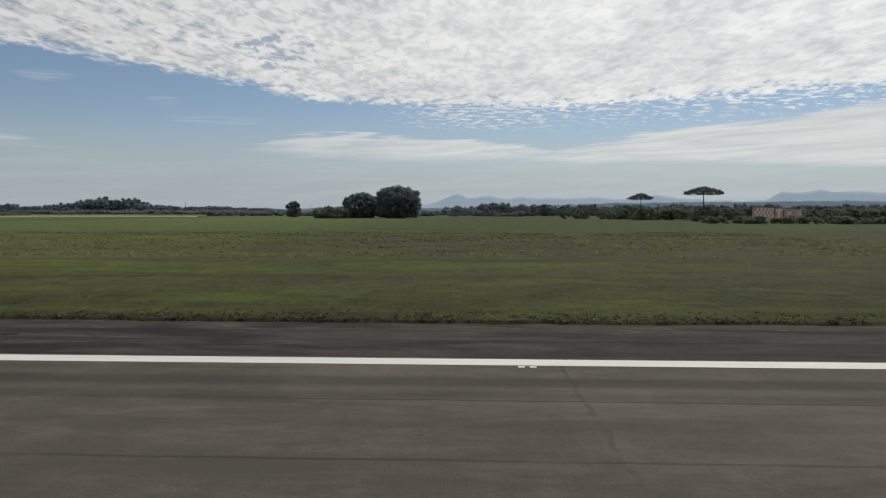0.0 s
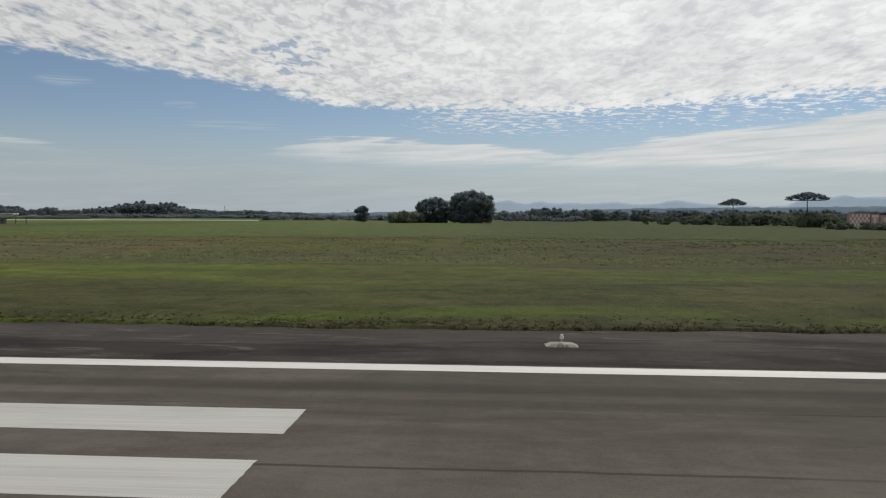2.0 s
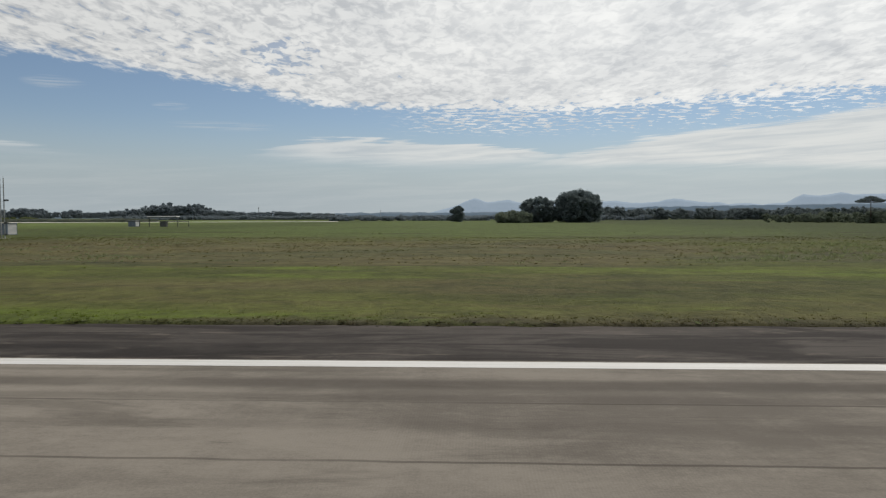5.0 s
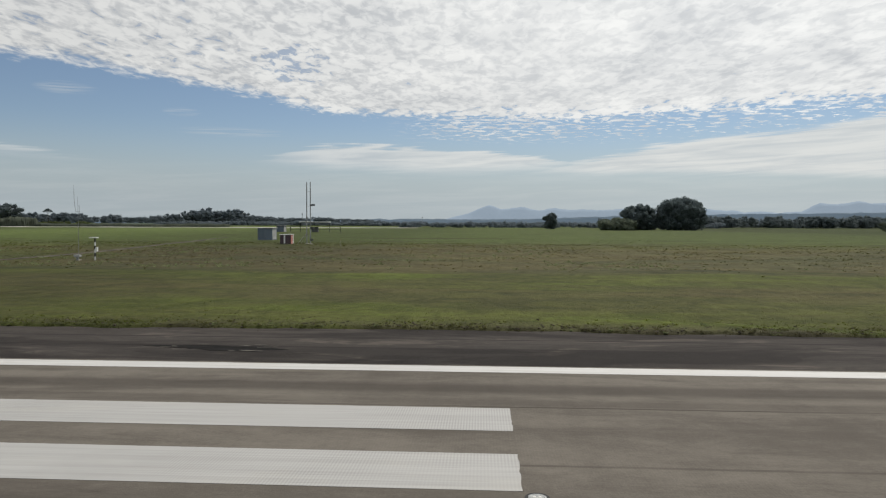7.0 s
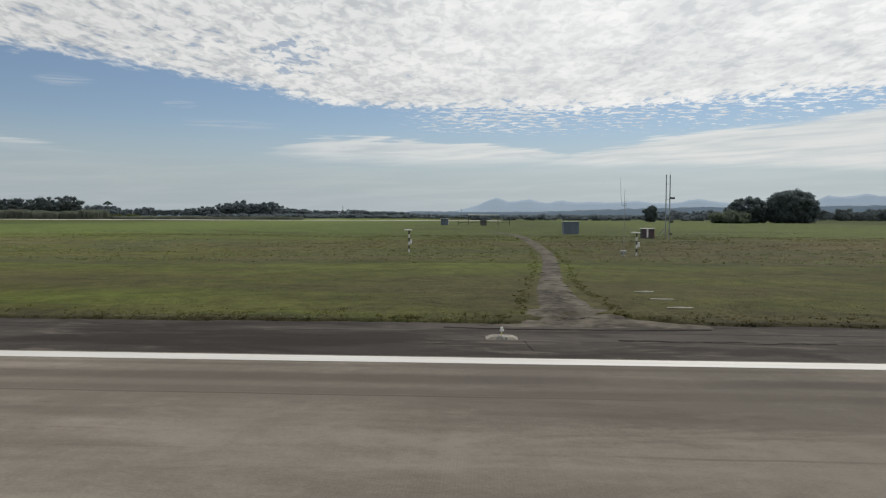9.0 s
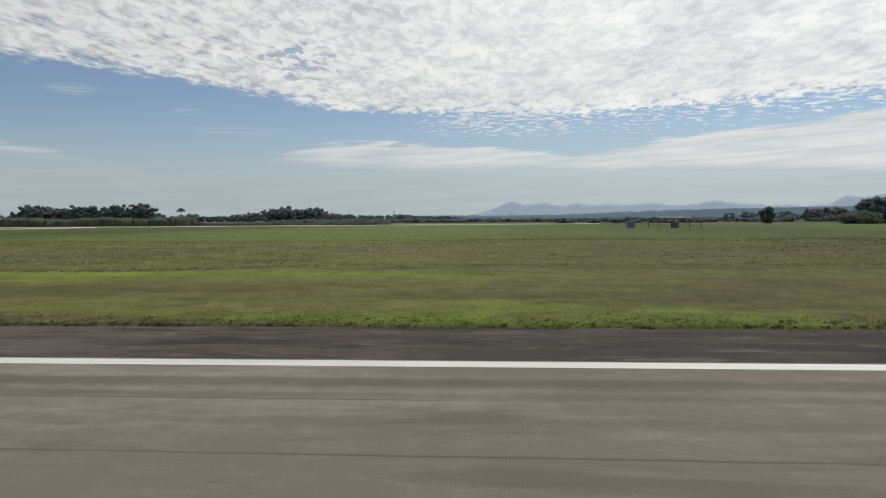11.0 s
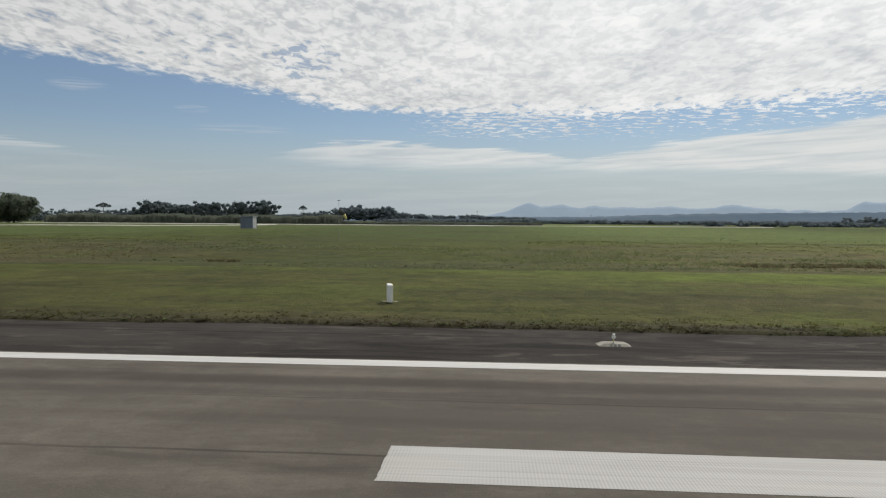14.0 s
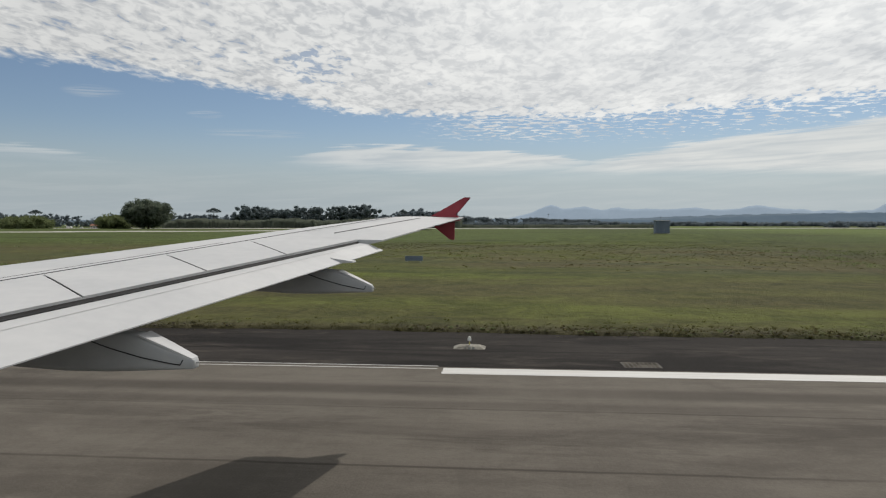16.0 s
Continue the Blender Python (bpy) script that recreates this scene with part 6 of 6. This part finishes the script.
# the slot behind the spoilers, its shade drawn as dark strips, then the flaps
part("flap_cove", loft([[(gap_x(y) - 0.02, y, wing_z(y) - 0.03), (gap_x(y) + 0.004, y, wing_z(y) - 0.04), (gap_x(y) + 0.07, y, wing_z(y) - 0.15), (gap_x(y) - 0.02, y, wing_z(y) - 0.17)] for y in steps(0.5, 11.2, 8)]), SEAL_SLOT_SHADE, wing, "dark strip painted as the shade in the slot behind the spoilers")


def flap_rear(y):
    return -2.02 + 0.28 * (y - 11.2)


def flap_section(y, x1):
    """The drooped flap across its chord: round nose, thin tail."""
    x0 = gap_x(y) + 0.05
    z0, z1 = wing_z(y) - 0.065, wing_z(y) - 0.185 - 0.008 * (11.2 - y)
    c = x1 - x0
    return [(x0 - 0.04, y, z0 - 0.07), (x0, y, z0), (x0 + c * 0.35, y, z0 + (z1 - z0) * 0.12), (x0 + c * 0.7, y, z0 + (z1 - z0) * 0.58), (x1, y, z1), (x1, y, z1 - 0.012), (x0 + c * 0.6, y, z1 - 0.06), (x0 + c * 0.2, y, z1 - 0.06)]


part("flap", loft([flap_section(y, flap_rear(y)) for y in steps(0.7, 11.2, 10)]), WING_WHITE, wing)
# dark strip laid in for the shade of the open slot
bm = bmesh.new()
rows = []
for y in steps(0.8, 11.12, 20):
    x, z = gap_x(y), wing_z(y) - 0.052
    rows.append([bm.verts.new(p) for p in ((x + 0.005, y, z), (x + 0.05 + 0.08 * (11.5 - y) / 10, y, z - 0.006))])
for a, b in zip(rows, rows[1:]):
    bm.faces.new((a[0], a[1], b[1], b[0]))
made = bmesh.ops.extrude_face_region(bm, geom=list(bm.faces))
for v in made["geom"]:
    if isinstance(v, bmesh.types.BMVert):
        v.co.z -= 0.01
bmesh.ops.recalc_face_normals(bm, faces=bm.faces)
part("flap_gap", bm, SEAL_SLOT_SHADE, wing, "dark strip painted as the shade in the slot ahead of the flap")
bm = bmesh.new()
rows = []
for y in steps(1.0, 10.2, 12):
    sec = flap_section(y, flap_rear(y))
    x, z = sec[2][0], sec[2][2]
    rows.append([bm.verts.new(p) for p in ((x - 0.008, y, z + 0.003), (x, y, z + 0.006), (x + 0.010, y, z + 0.001))])
for a, b in zip(rows, rows[1:]):
    for k in (0, 1):
        bm.faces.new((a[k], a[k + 1], b[k + 1], b[k]))
part("flap_seam", bm, WING_WHITE, wing, "fine raised seam along the flap")
part("flap_bracket", loft([[(-2.62, y, 3.625), (-2.24, y, 3.57), (-2.235, y, 3.55), (-2.60, y, 3.53)] for y in (9.84, 10.06)]), WING_WHITE, wing, "short white bracket behind the flap")


def fairing(y, tip_x, tip_z, size):
    """A canoe-shaped fairing of a flap track: flat-cut tail, white sloping cover, dark panel line."""
    prof = [(0.0, 0.09, 0.005, 0.05), (-0.02, 0.10, 0.0, 0.07), (-0.54, 0.34, -0.02, 0.125), (-0.85, 0.37, -0.03, 0.15), (-1.3, 0.36, -0.03, 0.15), (-2.1, 0.33, 0.02, 0.15), (-3.0, 0.30, 0.16, 0.12), (-3.5, 0.30, 0.27, 0.04)]
    rows = []
    for x, hi, lo, half in prof:
        mid, tall = (hi + lo) / 2, (hi - lo) / 2
        rows.append([(tip_x + x * size, y + half * size * math.copysign(abs(math.cos(a)) ** 0.3, math.cos(a)), tip_z + (mid + tall * math.copysign(abs(math.sin(a)) ** 0.3, math.sin(a))) * size) for a in steps(0, 2 * math.pi * 23 / 24, 23)])
    body = part("flap_track_fairing", loft(rows), WING_GREY, wing, "grey canoe-shaped flap fairing", True)
    bm = bmesh.new()
    lines = [[bm.verts.new((tip_x + x * size, y + s * w * size, tip_z + z * size + 0.008)) for s in (-1, 1)] for x, z, w in ((-0.015, 0.098, 0.062), (-0.28, 0.225, 0.096), (-0.53, 0.337, 0.122))]
    for a, b in zip(lines, lines[1:]):
        bm.faces.new((a[0], a[1], b[1], b[0]))
    made = bmesh.ops.extrude_face_region(bm, geom=list(bm.faces))
    for v in made["geom"]:
        if isinstance(v, bmesh.types.BMVert):
            v.co.z -= 0.02
    bmesh.ops.recalc_face_normals(bm, faces=bm.faces)
    part("cover", bm, WING_WHITE, body, "white sloping cover")
    # panel line low on the side that faces the cabin
    side = [(-0.10, 0.095), (-0.13, 0.045), (-0.22, 0.06), (-0.5, 0.12), (-0.8, 0.21), (-1.0, 0.28)]
    part("panel_line", tube_bm([(tip_x + u * size, y - (float(np.interp(-u, [0, 0.54, 0.85], [0.066, 0.124, 0.149])) + 0.004) * size, tip_z + v * size) for u, v in side], [0.006] * 6, 6), SEAL_SLOT_SHADE, body)
    part("drain_mast", tube_bm([(tip_x - 0.01, y, tip_z + 0.06), (tip_x + 0.03 * size, y, tip_z + 0.05)], [0.008, 0.005], 6), GALV, body)


fairing(6.3, -3.0, 2.715, 1.0)
fairing(9.9, -1.94, 3.11, 0.95)

# wingtip fence, swept up and down
for name, prof in (("upper_fence", [(-1.70, 4.30), (-0.90, 4.75), (-0.74, 4.745), (-1.12, 4.30)]), ("lower_fence", [(-1.76, 4.18), (-1.12, 4.30), (-1.13, 3.74), (-1.25, 3.76)])):
    bm = bmesh.new()
    a = [bm.verts.new((x, 15.69, z)) for x, z in prof]
    b = [bm.verts.new((x, 15.76, z)) for x, z in prof]
    bm.faces.new(a)
    bm.faces.new(b[::-1])
    for i in range(4):
        bm.faces.new((a[i], b[i], b[(i + 1) % 4], a[(i + 1) % 4]))
    bmesh.ops.recalc_face_normals(bm, faces=bm.faces)
    bmesh.ops.bevel(bm, geom=list(bm.edges), offset=0.015, segments=2, affect="EDGES")
    part(name, bm, FENCE_RED, wing, "red wingtip fence")
part("fence_root", loft([[(-1.75, y, 4.24), (-1.4, y, 4.34), (-1.05, y, 4.32), (-1.0, y, 4.20), (-1.4, y, 4.14)] for y in (15.65, 15.72, 15.78)]), FENCE_RED, wing, "red root of the fence")
for y in (13.0, 13.8, 14.6):
    x = rear_x(y)
    part("static_wick", tube_bm([(x - 0.05, y, wing_z(y) - 0.02), (x + 0.22, y, wing_z(y) - 0.03)], [0.010, 0.005], 6), SEAL_SLOT_SHADE, wing, "thin static wick")
part("navigation_light", box_bm(-1.86, -1.78, 15.66, 15.71, 4.26, 4.31, bevel=0.015), LAMP_GLASS, wing)
# the main landing gear that carries it
gear = part("landing_gear", tube_bm([(-6.3, 2.2, wing_z(2.2) - 0.3), (-6.3, 2.2, 1.5), (-6.3, 2.2, 0.55)], [0.16, 0.15, 0.10], 14), GALV, wing, "steel landing gear leg")
part("axle", tube_bm([(-6.3, 1.7, 0.535), (-6.3, 2.7, 0.535)], [0.07, 0.07], 12), GALV, gear)
for y in (1.72, 2.68):
    part("wheel", tube_bm([(-6.3, y - 0.2, 0.535), (-6.3, y - 0.15, 0.535), (-6.3, y + 0.15, 0.535), (-6.3, y + 0.2, 0.535)], [0.46, 0.58, 0.58, 0.46], 28), BLACK, gear, "black tyre")

# ---- grass and weeds ----
def trail_off(x, y):
    """Distance from the service trail's border, negative on the trail."""
    return np.abs(x - np.interp(y, [28, 31.5, 49, 75, 104, 135], [-285.0, -284.8, -283.9, -281.3, -279.2, -279.2])) - np.interp(y, [28, 31.5, 49, 104], [2.9, 2.1, 1.35, 1.25])


def tufts(name, count, y_of, height, blades, seed, material, label, wide=0.05, kind_cat="grass", x0=-722.0, x1=62.0, keep=None, loose=0.35):
    """Bunches of blades, scattered over the strip that y_of draws from."""
    rng = np.random.default_rng(seed)
    x = rng.uniform(x0, x1, count)
    y = y_of(rng, x)
    if keep is not None:
        ok = np.array([keep(a, b) for a, b in zip(x, y)])
        x, y = x[ok], y[ok]
    edge_y = np.array([grass_edge(a) for a in x])
    ok = y > edge_y + 0.02
    ok &= (y > 130) | (trail_off(x, y) > 0)
    x, y = x[ok], y[ok]
    n = len(x)
    z = np.array([pave(b) + turf(b - grass_edge(a)) if b < 32.5 else land(a, b) for a, b in zip(x, y)]) - 0.03
    big = rng.uniform(0.55, 1.25, n) ** 1.5
    tri = []
    for _ in range(blades):
        a = rng.uniform(0, 2 * np.pi, n)
        rad = height * loose * big * rng.uniform(0, 1, n)
        bx, by = x + np.cos(a) * rad, y + np.sin(a) * rad
        h = height * big * rng.uniform(0.6, 1.1, n)
        wd = wide * big * rng.uniform(0.7, 1.4, n)
        b = a + np.pi / 2 + rng.uniform(-0.5, 0.5, n)
        lean = h * rng.uniform(0.7, 1.7, n)
        tri.append(np.stack([np.stack([bx - np.cos(b) * wd, by - np.sin(b) * wd, z], 1), np.stack([bx + np.cos(b) * wd, by + np.sin(b) * wd, z], 1), np.stack([bx + np.cos(a) * lean, by + np.sin(a) * lean, z + h], 1)], 1))
    v = np.stack(tri, 1).reshape(-1, 3)
    ob = mesh_object(name, v, np.arange(len(v)).reshape(-1, 3), material)
    return setting(ob, label, kind_cat, "stuff")


def patchy(scale, seed, level):
    return lambda a, b: noise.noise(Vector((a * scale * 0.5, b * scale, seed))) > level


def both(*tests):
    return lambda a, b: all(t(a, b) for t in tests)


tufts("edge_grass", 30000, lambda r, x: 28.0 + np.abs(r.normal(size=len(x))) * 1.3, 0.11, 5, 61, MEADOW, "ragged green grass along the shoulder's edge", 0.034, keep=patchy(0.5, 2, -0.25))
tufts("edge_weeds", 3200, lambda r, x: 28.2 + np.abs(r.normal(size=len(x))) * 0.9, 0.10, 12, 62, WEED, "low weeds along the shoulder's edge", 0.042, "weeds", keep=both(patchy(0.05, 3, -0.1), patchy(0.4, 9, -0.05)))
tufts("edge_straw", 6000, lambda r, x: 28.3 + np.abs(r.normal(size=len(x))) * 1.2, 0.11, 5, 63, DRY_BLADES, "dry straw-coloured grass near the shoulder", 0.05, keep=both(patchy(0.04, 5, 0.0), patchy(0.4, 6, 0.0)))
tufts("meadow_grass", 90000, lambda r, x: 28.6 + r.uniform(0, 1, len(x)) ** 1.7 * 11, 0.045, 3, 64, MEADOW, "short uneven meadow grass", 0.06, keep=patchy(0.35, 11, -0.2))
tufts("trail_grass", 12000, lambda r, x: 31.0 + r.uniform(0, 1, len(x)) ** 1.5 * 95, 0.10, 5, 78, MEADOW, "longer grass that creeps over the trail's broken borders", 0.05, keep=lambda a, b: 0 < trail_off(a, b) + 0.9 * noise.noise(Vector((a * 0.9, b * 0.5, 2))) < 0.8, x0=-290, x1=-273)
tufts("border_weeds", 2600, lambda r, x: 75 + 7 * np.sin(x * 0.031) * np.sin(x * 0.0117) + 2 * np.sin(x * 0.11) + np.abs(r.normal(size=len(x))) * 3.0, 0.22, 8, 69, WEED, "rank weeds along the border of the mown strip", 0.08, "weeds", keep=patchy(0.03, 15, 0.0), x1=-300, loose=1.6)
tufts("dead_growth", 1500, lambda r, x: 90 + 2.5 * np.sin(x * 0.09) + r.normal(size=len(x)) * 2.6, 0.24, 8, 76, DEAD_STALKS, "dark brown dead growth along the mown strip's border", 0.10, "weeds", keep=patchy(0.06, 28, -0.05), x0=-502, x1=-445, loose=1.6)
tufts("dead_growth", 30, lambda r, x: 87.5 + r.normal(size=len(x)) * 0.9, 0.36, 8, 77, DEAD_STALKS, "dark brown clump of dead growth in the grass", 0.10, "weeds", x0=-571, x1=-566.5, loose=1.4)
tufts("rank_grass", 60000, lambda r, x: 72 + 5 * np.sin(x * 0.031) * np.sin(x * 0.0117) + np.sqrt(r.uniform(0, 1, len(x))) * 90, 0.11, 4, 70, ROUGH, "rank unmown grass in the rough strip", 0.16, keep=both(patchy(0.02, 16, -0.2), patchy(0.16, 21, -0.15)), loose=1.5)
tufts("tall_weeds", 9000, lambda r, x: 80 + r.uniform(0, 1, len(x)) ** 1.1 * 55, 0.30, 8, 67, WEED, "tall grey-green weeds standing in the field", 0.07, "weeds", keep=both(patchy(0.012, 7, 0.0), patchy(0.11, 8, 0.02)), loose=1.4)
tufts("far_weeds", 7000, lambda r, x: 110 + r.uniform(0, 1, len(x)) * 80, 0.32, 6, 68, WEED, "scattered weeds far out in the field", 0.06, "weeds", keep=both(patchy(0.012, 4, 0.0), patchy(0.10, 18, 0.05)), x0=-800, x1=130, loose=1.6)
tufts("weed_stand", 6500, lambda r, x: 86 + r.uniform(0, 1, len(x)) * 45, 0.38, 8, 74, WEED, "loose stand of upright grey-green weeds in green patches", 0.06, "weeds", keep=both(patchy(0.03, 24, -0.1), patchy(0.16, 25, -0.05)), x0=-600, x1=-370, loose=1.3)
tufts("weed_stand", 2600, lambda r, x: 84 + r.uniform(0, 1, len(x)) * 55, 0.50, 10, 75, WEED, "rank bushy weeds in the rough strip", 0.08, "weeds", keep=both(patchy(0.03, 26, -0.05), patchy(0.12, 27, 0.05)), x0=-110, x1=80, loose=1.2)


def weed_clump(x, y, wide, tall, seed):
    """A low spreading clump of broad fresh leaves."""
    rng = np.random.default_rng(seed)
    top = thing("weed_clump", at(x, y, land(x, y) - 0.05), "low spreading clump of fresh green weeds in the grass", "weeds", "weed clumps in the mown strip")
    part("stems", add_tube(tube_bm([(0, 0, 0), (-0.1, 0, tall * 0.6)], [0.03, 0.01], 6), [(0.2, 0, 0), (0.35, 0.05, tall * 0.5)], [0.025, 0.01], 6), WEED, top)
    n = 14
    c = np.stack([rng.normal(size=n) * wide * 0.24, rng.normal(size=n) * 0.35, tall * rng.uniform(0.2, 0.75, n)], 1)
    v, f = foliage(c, tall * rng.uniform(0.3, 0.5, n), rng, 0.07, 46, 0)
    v[:, 2] = np.maximum(v[:, 2], 0.0)
    part_np("leaves", v, f, FRESH_LEAF, top)
    return top


weed_clump(-623.0, 39.2, 3.6, 0.26, 81)
weed_clump(-604.4, 43.0, 2.8, 0.34, 82)

# clods of soil and broken asphalt along the ragged edge
rng = np.random.default_rng(71)
cx = rng.uniform(-722, 62, 6000)
cx = cx[np.array([noise.noise(Vector((a * 0.05, 9.9, 0))) > -0.1 for a in cx])]
cy = np.array([grass_edge(a) for a in cx]) + rng.normal(size=len(cx)) * 0.34 + np.abs(rng.normal(size=len(cx))) * 0.35
extra = np.concatenate([rng.uniform(-232, -180, 700), rng.uniform(-4, 6, 160), rng.uniform(-460, -440, 160)])
cx = np.concatenate([cx, extra])
cy = np.concatenate([cy, np.array([grass_edge(a) for a in extra]) + 0.1 + np.abs(rng.normal(size=len(extra))) * 1.1])
cr = rng.uniform(0.02, 0.10, len(cx)) ** 1.25 * 1.3
cv = np.concatenate([BALL_V * r * rng.uniform(0.6, 1.15, (len(BALL_V), 1)) * (1.25, 1.0, 0.8) + (a, b, pave(b) + max(0.0, turf(b - grass_edge(a))) - r * 0.1) for a, b, r in zip(cx, cy, cr)])
cf = np.concatenate([BALL_F + k * len(BALL_V) for k in range(len(cx))])
setting(mesh_object("soil_clods", cv, cf, SOIL), "brown clods of soil and broken asphalt along the edge", "soil", "stuff")
